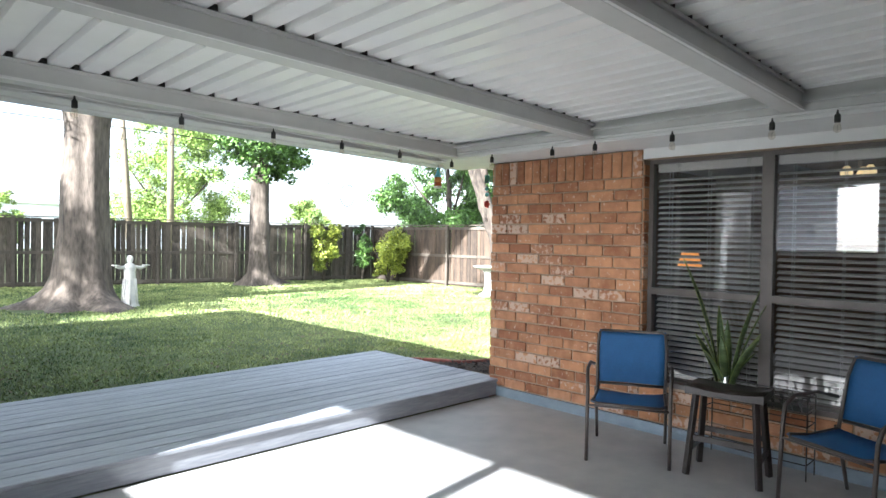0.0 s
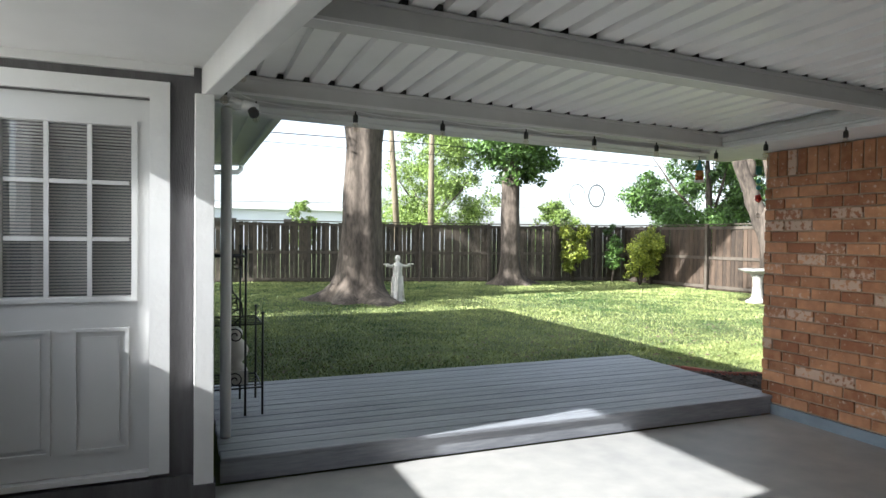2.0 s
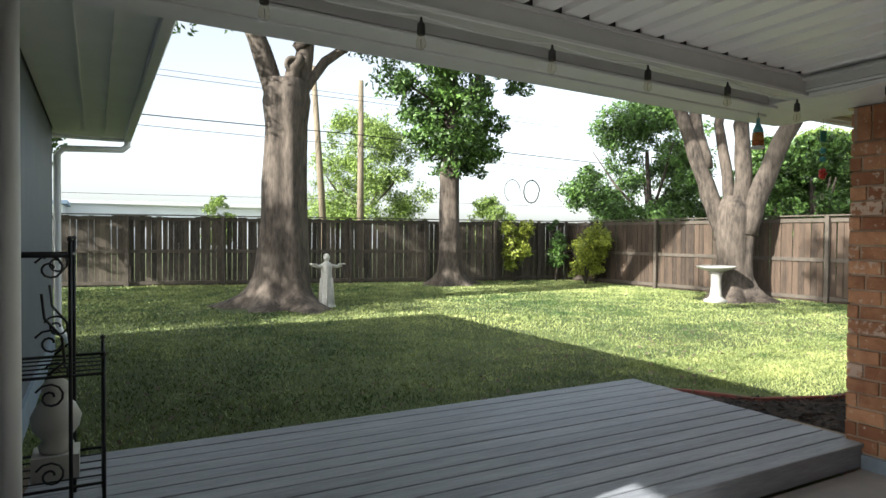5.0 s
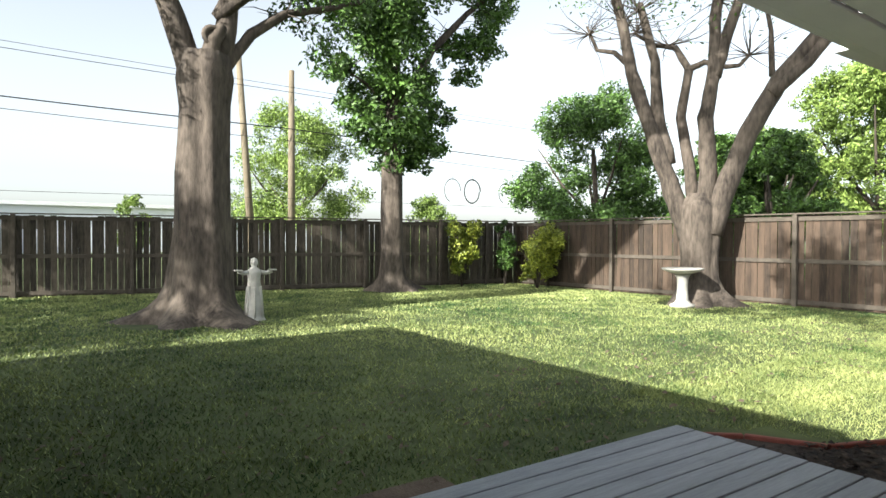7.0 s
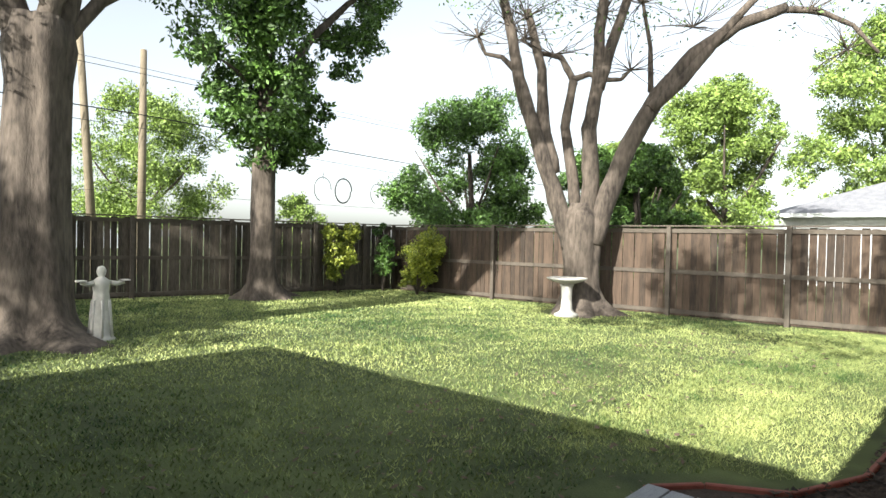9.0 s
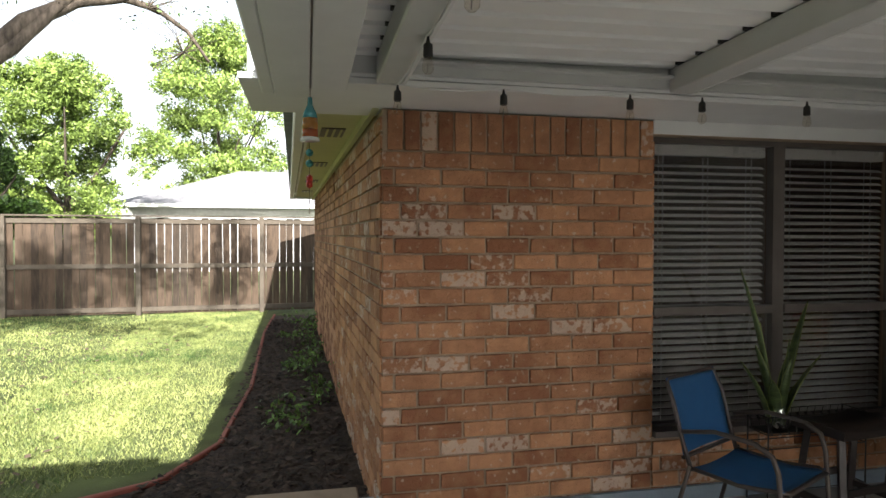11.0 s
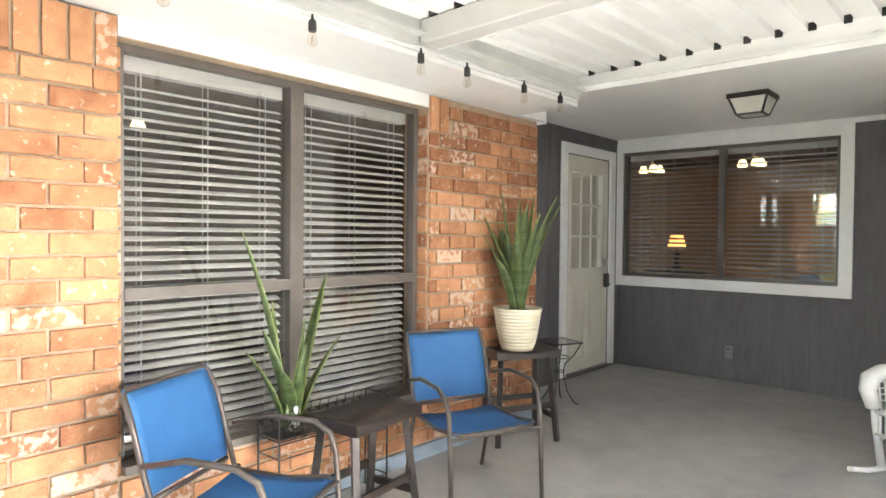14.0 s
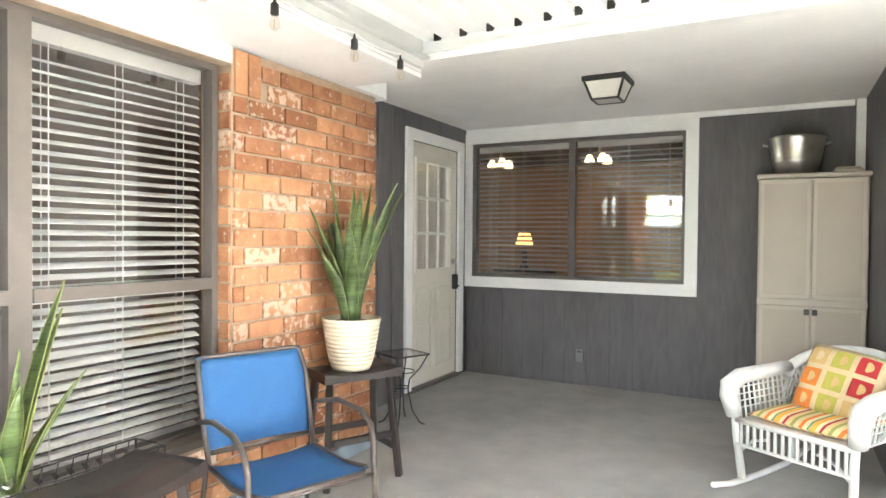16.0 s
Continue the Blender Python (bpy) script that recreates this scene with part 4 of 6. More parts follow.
def tree_multi():
    t = thing("tree", "many-stemmed bare-limbed tree with a thick pale base behind the birdbath", "tree", pose(14.0, 12.05, GZ))
    bm = bmesh.new()
    zs = [-0.1, 0, 0.08, 0.18, 0.35, 0.6, 1.0, 1.4, 1.8, 2.2, 2.5]
    flared_trunk(bm, (0, 0, 0), [(0.02 * z, 0, z) for z in zs], [0.44, 0.44, 0.44, 0.42, 0.40, 0.37, 0.37, 0.40, 0.44, 0.42, 0.25], 8, 32, 5)
    part("trunk", bm, BARK, t, "pale grey gnarled trunk")
    bm = bmesh.new()
    # fanned across the view, which looks along +x and +y
    R, U = Vector((0.515, -0.857, 0)), Vector((0, 0, 1))
    q = lambda u, z, d=0.0: R * u + U * z + Vector((0.857, 0.515, 0)) * d
    limb(bm, [q(-0.18, 1.5), q(-0.37, 2.0), q(-0.75, 3.1), q(-1.15, 4.3), q(-1.5, 5.4), q(-1.7, 6.5), q(-2.0, 7.6)], 0.24, 0.10, seed=11)
    limb(bm, [q(-0.65, 3.2, 0.1), q(-0.92, 4.4, 0.1), q(-0.97, 5.6, 0.1), q(-1.35, 7.0, 0.1)], 0.17, 0.09, seed=12)
    limb(bm, [q(-1.5, 5.5), q(-1.9, 5.9), q(-2.3, 6.0), q(-2.55, 6.6)], 0.07, 0.03, seed=22)
    limb(bm, [q(-0.1, 1.8, 0.25), q(-0.20, 3.0, 0.35), q(-0.42, 4.3, 0.35), q(-0.25, 5.4, 0.35)], 0.15, 0.10, seed=13)
    limb(bm, [q(-0.25, 5.4, 0.35), q(-0.55, 5.95, 0.35), q(-1.0, 6.05, 0.3), q(-1.5, 6.4, 0.3)], 0.09, 0.03, seed=21)
    limb(bm, [q(-0.3, 5.4, 0.35), q(0.1, 5.5, 0.2), q(0.3, 5.4, 0.1)], 0.08, 0.05, seed=23)
    limb(bm, [q(0.1, 1.8), q(0.2, 3.0), q(0.12, 4.2), q(0.3, 5.2), q(0.3, 6.4), q(0.5, 8.0)], 0.22, 0.10, seed=14)
    limb(bm, [q(0.3, 5.1), q(0.55, 6.0), q(0.9, 7.1), q(1.2, 8.2)], 0.15, 0.07, seed=15)
    limb(bm, [q(0.25, 1.6), q(0.5, 2.5), q(1.0, 3.8), q(1.6, 4.9), q(2.35, 5.8), q(3.2, 6.4), q(4.2, 6.75)], 0.26, 0.12, seed=16)
    limb(bm, [q(1.45, 4.6, -0.1), q(2.1, 5.2, -0.1), q(2.8, 6.1, -0.1), q(3.6, 7.0, -0.1)], 0.15, 0.08, seed=24)
    limb(bm, [q(4.1, 6.7), q(4.8, 6.65), q(5.5, 6.3), q(6.0, 5.7)], 0.08, 0.03, seed=17)
    limb(bm, [q(1.45, 5.0), q(1.42, 6.0), q(1.2, 7.2)], 0.07, 0.03, seed=18)
    limb(bm, [q(0.5, 5.3), q(0.8, 5.3), q(1.05, 5.55)], 0.06, 0.03, seed=19)
    tips = [q(-1.7, 6.6), q(-2.0, 7.4), q(-2.5, 6.4), q(-1.35, 6.8), q(-1.4, 6.3), q(-0.7, 6.0, 0.3), q(0.35, 6.8), q(0.9, 7.1), q(1.2, 7.0), q(2.3, 6.4), q(3.6, 7.2), q(4.6, 6.6), q(5.4, 5.8), q(1.0, 5.5)]
    for k in range(4):
        twigs(bm, tips, 20 + k, 5, 1.5 - 0.25 * k, 0.014)
    part("limb", bm, BARK, t, "twisting bare limbs and twigs")
    leaf_cloud("crown", [(*(p + Vector((0, 0, 1.0))), 1.2) for p in tips] + [(*q(0, 9), 2.0), (*q(2.5, 8.8), 2.0), (*q(-2.5, 9), 1.6)], 3500, 0.05, LEAF, 14, t, "sparse small new leaves")


def far_tree(x, y, h, r, material, seed, label, trunk=0.16, count=9000, size=0.16, low=0.25):
    t = thing("tree", label, "tree", pose(x, y, GZ))
    bm = bmesh.new()
    limb(bm, [(0, 0, 0), (0.1, 0, h * 0.35), (0, 0.1, h * 0.7)], trunk, trunk * 0.5, seed=seed)
    rr = random.Random(seed)
    for k in range(5):
        a = rr.uniform(0, 6.28)
        limb(bm, [(0.05, 0, h * 0.3), (math.cos(a) * r * 0.4, math.sin(a) * r * 0.4, h * 0.5), (math.cos(a) * r * 0.7, math.sin(a) * r * 0.7, h * 0.7)], trunk * 0.5, 0.02, 6, seed=seed + k)
    part("trunk", bm, BARK, t)
    cl = []
    for k in range(90):
        a, z = rr.uniform(0, 6.28), rr.uniform(low, 0.97)
        w = math.sin(math.pi * min(1, max(0.12, (z - low + 0.12) / (1.1 - low)))) ** 0.6
        d = rr.uniform(0.3, 0.95) * w * r
        cl.append((math.cos(a) * d, math.sin(a) * d, z * h, r * rr.uniform(0.12, 0.27)))
    leaf_cloud("crown", cl, int(count * 2.6), size * 0.58, material, seed, t, "")
    return t


def bush(x, y, h, r, material, seed, label, count=5000, size=0.05):
    t = thing("bush", label, "bush", pose(x, y, GZ))
    bm = bmesh.new()
    rr = random.Random(seed)
    tips = []
    for k in range(9):
        a = rr.uniform(0, 6.28)
        e = Vector((math.cos(a) * r * 0.6, math.sin(a) * r * 0.6, h * rr.uniform(0.6, 0.95)))
        tube(bm, [(0, 0, 0), e * 0.5 + Vector((0, 0, 0.1)), e], [0.03, 0.02, 0.008], 5)
        tips.append(e)
    part("stem", bm, BARK, t)
    cl = [(*(e * rr.uniform(0.35, 1.0)), r * rr.uniform(0.3, 0.5)) for e in tips for _ in range(2)]
    leaf_cloud("crown", cl, count, size, material, seed, t, "")
    return t


tree_near()
tree_ivy()
tree_multi()
far_tree(20.3, 20.7, 7.2, 3.2, LEAF, 31, "dense dark green shrub tree behind the fence corner", count=24000, size=0.13, low=0.12)
far_tree(13.8, 36.0, 8.3, 4.0, LEAFB, 32, "bright green tree beyond the fence", count=17000, size=0.14)
far_tree(18.7, 12.9, 4.5, 1.7, LEAF, 33, "dark green shrub tree behind the side fence", count=14000, size=0.12, low=0.12)
far_tree(20.8, 15.4, 4.7, 2.2, LEAF, 34, "dark tree behind the side fence", count=12000, size=0.13, low=0.12)
far_tree(25.8, 12.9, 8.2, 3.0, LEAFB, 35, "sunlit bright green tree behind the side fence", count=22000, size=0.13, low=0.2)
far_tree(27.5, 17.6, 6.0, 2.6, LEAFB, 36, "sunlit yellow green tree further off", count=14000, size=0.15)
far_tree(46.0, 10.4, 15.5, 5.2, LEAFB, 37, "tall light green tree beyond the neighbouring roof", count=18000, size=0.22)
far_tree(19.3, 30.9, 3.5, 1.7, LEAFB, 38, "light green shrub beyond the fence", count=5000, size=0.12, low=0.1)
far_tree(7.0, 42.0, 3.9, 1.1, LEAFB, 39, "small round tree beyond the fence", count=2500, size=0.13)
far_tree(-3.6, 18.3, 9.8, 3.8, LEAF, 40, "dark leafy tree beside the slate blue wing", count=16000, size=0.16, low=0.3)
# out of view, added for tree shade on the lawn
far_tree(-10.5, 14.5, 9.5, 4.0, LEAF, 41, "unseen leafy tree beyond the slate blue wing, added to shade the lawn", count=7000, size=0.2, low=0.5)
bush(12.45, 18.95, 2.15, 0.62, LEAFY, 51, "yellow green upright bush at the fence", 6500, 0.055)
bush(14.0, 17.3, 2.1, 0.85, LEAFY, 52, "yellow green leafy bush near the fence corner", 11000, 0.055)
bush(14.0, 18.75, 2.1, 0.4, LEAF, 53, "dark green bush in the fence corner", 3000, 0.06)

# ---- things inside the rooms ----
ceiling_fan_light(pose(6.98, 1.79, 2.45))
ceiling_fan_light(pose(5.20, -3.66, 2.45))
ceiling_fan_light(pose(4.06, -3.66, 2.45))
side_cabinet(pose(6.75, 3.3, 0))
table_lamp(pose(6.75, 3.3, 0.9))
side_cabinet(pose(5.6, -5.5, 0))
table_lamp(pose(5.6, -5.5, 0.9))

# ---- porch furniture ----
def sling_chair(m, label):
    """Stacking patio chair, facing -y: tube frame, sling back and seat."""
    t = thing("patio_chair", label, "chair", m, "patio chairs")
    w = 0.265
    for s in (-1, 1):
        bm = bmesh.new()
        tube(bm, [(s * w, -0.27, 0), (s * w, -0.255, 0.30), (s * w, -0.24, 0.52), (s * w * 1.02, -0.215, 0.60), (s * w * 1.04, -0.14, 0.645), (s * w * 1.04, 0.05, 0.655), (s * w * 1.0, 0.225, 0.61)], 0.0125, 8)
        part("arm", bm, BROWNM, t, "brown tube arm and front leg")
        bm = bmesh.new()
        tube(bm, [(s * w * 0.92, 0.30, 0), (s * w * 0.93, 0.24, 0.25), (s * w * 0.94, 0.19, 0.43)], 0.0115, 8)
        part("leg", bm, BROWNM, t, "brown back leg")
    bm = bmesh.new()
    r = 0.0115
    seat = [(-0.235, 0.20, 0.415), (-0.24, -0.05, 0.40), (-0.24, -0.22, 0.425), (-0.20, -0.262, 0.42), (0.20, -0.262, 0.42), (0.24, -0.22, 0.425), (0.24, -0.05, 0.40), (0.235, 0.20, 0.415)]
    tube(bm, seat, r, 8)
    for z, y in ((0.46, 0.235),):
        tube(bm, [(-0.235, y, z), (0.235, y, z)], r, 8)
    tube(bm, [(-0.265, -0.25, 0.40), (0.265, -0.25, 0.40)], r * 0.8, 8)
    part("seat_frame", bm, BROWNM, t)
    bm = bmesh.new()
    tube(bm, [(-0.235, 0.19, 0.40), (-0.242, 0.235, 0.55), (-0.245, 0.285, 0.75), (-0.235, 0.33, 0.855), (-0.21, 0.338, 0.868), (0.21, 0.338, 0.868), (0.235, 0.33, 0.855), (0.245, 0.285, 0.75), (0.242, 0.235, 0.55), (0.235, 0.19, 0.40)], r, 8)
    part("back_frame", bm, BROWNM, t)

    def sheet(rows, wid, n=8, sag=0.018, dirn=(0, 0, -1)):
        bm = bmesh.new()
        g = []
        for y, z in rows:
            line = []
            for i in range(n + 1):
                u = -1 + 2 * i / n
                q = Vector((u * wid, y, z)) + Vector(dirn) * sag * (1 - u * u)
                line.append(bm.verts.new(q))
            g.append(line)
        for a, b in zip(g, g[1:]):
            for i in range(n):
                f = bm.faces.new((a[i], a[i + 1], b[i + 1], b[i]))
                f.smooth = True
        r_ = bmesh.ops.extrude_face_region(bm, geom=bm.faces[:])
        bmesh.ops.translate(bm, verts=[v for v in r_["geom"] if isinstance(v, bmesh.types.BMVert)], vec=(0, 0.003, -0.004))
        return bm
    part("seat", sheet([(0.19, 0.418), (0.05, 0.408), (-0.1, 0.405), (-0.2, 0.42), (-0.255, 0.434)], 0.236), BLUE, t, "blue woven sling seat")
    part("backrest", sheet([(0.232, 0.475), (0.25, 0.60), (0.285, 0.74), (0.312, 0.82), (0.332, 0.874)], 0.238, dirn=(0, 1, 0)), BLUE, t, "blue woven sling backrest")
    return t


sling_chair(pose(4.07, 2.50, 0, 0, 0, -63) @ Matrix.Diagonal((1, 1, 0.93, 1)), "blue sling patio chair with brown tube frame beside the brick wall")
sling_chair(pose(4.10, 1.14, 0, 0, 0, -111) @ Matrix.Diagonal((1, 1, 0.93, 1)), "blue sling patio chair with brown tube frame below the window")


def saddle_stool(m, h, label):
    t = thing("saddle_stool", label, "stool", m, "dark stools")
    bm = bmesh.new()
    prof = []
    n = 10
    for end in (-0.155, 0.155):
        top = [bm.verts.new((-0.23 + 0.46 * i / n, end, h - 0.018 + 0.018 * (2 * i / n - 1) ** 2)) for i in range(n + 1)]
        bot = [bm.verts.new((-0.23 + 0.46 * i / n, end, h - 0.05)) for i in range(n + 1)]
        prof.append((top, bot))
    (t0, b0), (t1, b1) = prof
    for i in range(n):
        bm.faces.new((t0[i], t0[i + 1], t1[i + 1], t1[i])).smooth = True
        bm.faces.new((b0[i + 1], b0[i], b1[i], b1[i + 1]))
        bm.faces.new((t0[i + 1], t0[i], b0[i], b0[i + 1]))
        bm.faces.new((t1[i], t1[i + 1], b1[i + 1], b1[i]))
    bm.faces.new((t0[0], t1[0], b1[0], b0[0]))
    bm.faces.new((t1[n], t0[n], b0[n], b1[n]))
    part("seat", bm, STOOLW, t, "dished dark wooden seat")
    for sx in (-1, 1):
        for sy in (-1, 1):
            bm = bmesh.new()
            bar(bm, (sx * 0.215, sy * 0.15, 0), (sx * 0.175, sy * 0.095, h - 0.051), 0.035, 0.035)
            part("leg", bevelled(bm, 0.003), STOOLW, t)
    for sx in (-1, 1):
        bm = bmesh.new()
        bar(bm, (sx * 0.205, -0.118, 0.16), (sx * 0.205, 0.118, 0.16), 0.018, 0.035)
        part("stretcher", bm, STOOLW, t)
    for sy in (-1, 1):
        bm = bmesh.new()
        bar(bm, (-0.175, sy * 0.132, 0.24), (0.175, sy * 0.132, 0.24), 0.018, 0.035)
        part("stretcher", bm, STOOLW, t)
    return t


saddle_stool(pose(4.15, 1.85, 0, 0, 0, 98), 0.57, "dark stained saddle stool between the two patio chairs")
saddle_stool(pose(4.42, 0.25, 0, 0, 0, 62), 0.61, "dark stained saddle stool under the cream plant pot")


def ribbed_pot(m):
    t = thing("plant_pot", "cream glazed pot with horizontal ribs on the dark stool", "plant pot", m)
    prof = [(0.001, 0.0), (0.095, 0.0)]
    for i in range(11):
        z, r = 0.012 + i * 0.0215, 0.100 + 0.042 * (i / 10) ** 0.7
        prof += [(r, z), (r + 0.005, z + 0.007), (r + 0.005, z + 0.014), (r, z + 0.0205)]
    prof += [(0.150, 0.250), (0.151, 0.268), (0.140, 0.268), (0.138, 0.235), (0.001, 0.235)]
    bm = bmesh.new()
    lathe(bm, prof, 32)
    part("pot", bm, POT, t, "cream ribbed glazed pot")
    bm = bmesh.new()
    lathe(bm, [(0.001, 0.237), (0.137, 0.237), (0.09, 0.25), (0.001, 0.252)], 20)
    part("soil", bm, SOIL, t, "dark potting soil")
    return t


def snake_mat():
    m = mat("snake_plant_leaf", (0.018, 0.045, 0.014), 0.4, 0.3, 60, second=(0.12, 0.17, 0.06), stretch=(0.3, 0.3, 2.2))
    return m


SNAKE = snake_mat()
SNAKEE = mat("yellow_leaf_edge", (0.20, 0.24, 0.06), 0.45, 0.15, 20)


def snake_plant(m, label, blades, seed, parent_pot=None):
    """Stiff upright tapering leaves; blades: (angle, lean, length, width)."""
    t = thing("snake_plant", label, "plant", m)
    r = random.Random(seed)
    for a, lean, length, width in blades:
        n = 8
        d = Vector((math.cos(radians(a)), math.sin(radians(a)), 0))
        s = Vector((-d.y, d.x, 0))
        tw = r.uniform(-0.5, 0.5)
        base = d * r.uniform(0.01, 0.05)
        for name, grow, material, off in (("leaf_blade", 1.0, SNAKE, 0.0),):
            bm = bmesh.new()
            rows = []
            for i in range(n + 1):
                f = i / n
                w = width * (0.55 + 0.9 * f - 0.6 * f * f if f < 0.55 else 0.865 * (1 - ((f - 0.55) / 0.45) ** 1.8)) * 0.5 + 0.001
                c = base + d * (lean * length * (0.25 * f + 0.75 * f ** 1.7)) + Vector((0, 0, length * f * (1 - 0.25 * lean * f)))
                q = (s * math.cos(tw * f) + d * math.sin(tw * f))
                k = q.cross(Vector((0, 0, 1)))
                rows.append([bm.verts.new(c - q * w), bm.verts.new(c - q * w * 0.5 + k * w * 0.28), bm.verts.new(c + k * w * 0.38), bm.verts.new(c + q * w * 0.5 + k * w * 0.28), bm.verts.new(c + q * w)])
            for a0, b0 in zip(rows, rows[1:]):
                for i in range(4):
                    bm.faces.new((a0[i], a0[i + 1], b0[i + 1], b0[i])).smooth = True
            x_ = bmesh.ops.extrude_face_region(bm, geom=bm.faces[:])
            bmesh.ops.translate(bm, verts=[v for v in x_["geom"] if isinstance(v, bmesh.types.BMVert)], vec=d * 0.003)
            part(name, bm, material, t)
            bm = bmesh.new()
            for side in (0, 4):
                tube(bm, [Vector(p) for p in EDGES(base, d, s, lean, length, width, tw, side, n)], 0.0022, 4, cap=False)
            part("leaf_edge", bm, SNAKEE, t, "yellow leaf margin")
    return t


def EDGES(base, d, s, lean, length, width, tw, side, n):
    out = []
    for i in range(n + 1):
        f = i / n
        w = width * (0.55 + 0.9 * f - 0.6 * f * f if f < 0.55 else 0.865 * (1 - ((f - 0.55) / 0.45) ** 1.8)) * 0.5 + 0.001
        c = base + d * (lean * length * (0.25 * f + 0.75 * f ** 1.7)) + Vector((0, 0, length * f * (1 - 0.25 * lean * f)))
        q = (s * math.cos(tw * f) + d * math.sin(tw * f))
        out.append(c + q * (w if side else -w))
    return out


ribbed_pot(pose(4.43, 0.25, 0.597) @ Matrix.Diagonal((1.08, 1.08, 1.05, 1)))
rr_ = random.Random(8)
snake_plant(pose(4.43, 0.25, 0.842), "tall banded snake plant in a cream pot", [(rr_.uniform(0, 360), rr_.uniform(0.02, 0.42), rr_.uniform(0.38, 0.84), rr_.uniform(0.06, 0.09)) for _ in range(34)], 1)


def glass_jar(m):
    t = thing("glass_jar", "clear glass jar vase on the wire stand", "vase", m)
    bm = bmesh.new()
    lathe(bm, [(0.001, 0), (0.055, 0.0), (0.062, 0.02), (0.062, 0.10), (0.045, 0.13), (0.047, 0.15), (0.043, 0.15), (0.041, 0.13), (0.057, 0.10), (0.057, 0.02), (0.001, 0.006)], 20)
    j = part("jar", bm, GLASS, t)
    j.visible_shadow = False
    bm = bmesh.new()
    r = random.Random(4)
    for _ in range(26):
        a, q = r.uniform(0, 6.28), r.uniform(0, 0.04)
        bmesh.ops.create_icosphere(bm, subdivisions=1, radius=r.uniform(0.008, 0.014), matrix=Matrix.Translation((q * math.cos(a), q * math.sin(a), r.uniform(0.018, 0.05))))
    part("pebble", bm, STONE, t, "small pale pebbles")
    return t


def wire_stand(m):
    """A long low plant rack of black wire with a leafy rail."""
    t = thing("wire_plant_stand", "low black wire plant stand with leaf scroll rail under the window", "plant stand", m)
    L, W, H = 0.66, 0.17, 0.42
    for sx in (-1, 1):
        for sy in (-1, 1):
            bm = bmesh.new()
            tube(bm, [(sx * L / 2, sy * W / 2, 0), (sx * L / 2, sy * W / 2, H + 0.10)], 0.005, 6)
            part("leg", bm, BLACK, t)
    for z in (0.10, 0.34, H, H + 0.10):
        bm = bmesh.new()
        for a, b in (((-1, -1), (1, -1)), ((1, -1), (1, 1)), ((1, 1), (-1, 1)), ((-1, 1), (-1, -1))):
            tube(bm, [(a[0] * L / 2, a[1] * W / 2, z), (b[0] * L / 2, b[1] * W / 2, z)], 0.0035, 6)
        part("wire_ring", bm, BLACK, t)
    bm = bmesh.new()
    for i in range(11):
        x = -L / 2 + L * (i + 0.5) / 11
        tube(bm, [(x, -W / 2, H), (x, W / 2, H)], 0.0025, 5)
    part("shelf_wires", bm, BLACK, t)
    part("tray", cuboid(-L / 2 + 0.01, L / 2 - 0.01, -W / 2 + 0.01, W / 2 - 0.01, H + 0.003, H + 0.007), BLACK, t)
    bm = bmesh.new()
    for i in range(12):
        x = -L / 2 + L * (i + 0.5) / 12
        for y in (-W / 2, W / 2):
            tube(bm, [(x, y, H), (x + 0.01, y, H + 0.05), (x, y, H + 0.10)], 0.0022, 5)
            c = Vector((x + 0.012, y, H + 0.055))
            v = [bm.verts.new(c + Vector(q)) for q in ((-0.016, 0, -0.012), (0.004, 0.004, -0.012), (0.018, 0, 0.014), (-0.004, -0.004, 0.012))]
            bm.faces.new(v)
    tagged(part("leaf_scroll", bm, BLACK, t, "black metal leaves"), kind="stuff")
    return t


wire_stand(pose(4.49, 1.80, 0, 0, 0, 90))
glass_jar(pose(4.49, 2.0, 0.428))
snake_plant(pose(4.49, 2.0, 0.455), "yellow-green snake plant cuttings in a glass jar", [(60, 0.08, 0.60, 0.06), (200, 0.10, 0.52, 0.065), (100, 0.27, 0.98, 0.055), (272, 0.24, 0.76, 0.075), (284, 0.30, 0.66, 0.05), (300, 0.42, 0.46, 0.075), (105, 0.34, 0.52, 0.06), (85, 0.44, 0.42, 0.075), (255, 0.46, 0.46, 0.08), (180, 0.2, 0.42, 0.07), (130, 0.45, 0.32, 0.07), (265, 0.5, 0.34, 0.06)], 2)


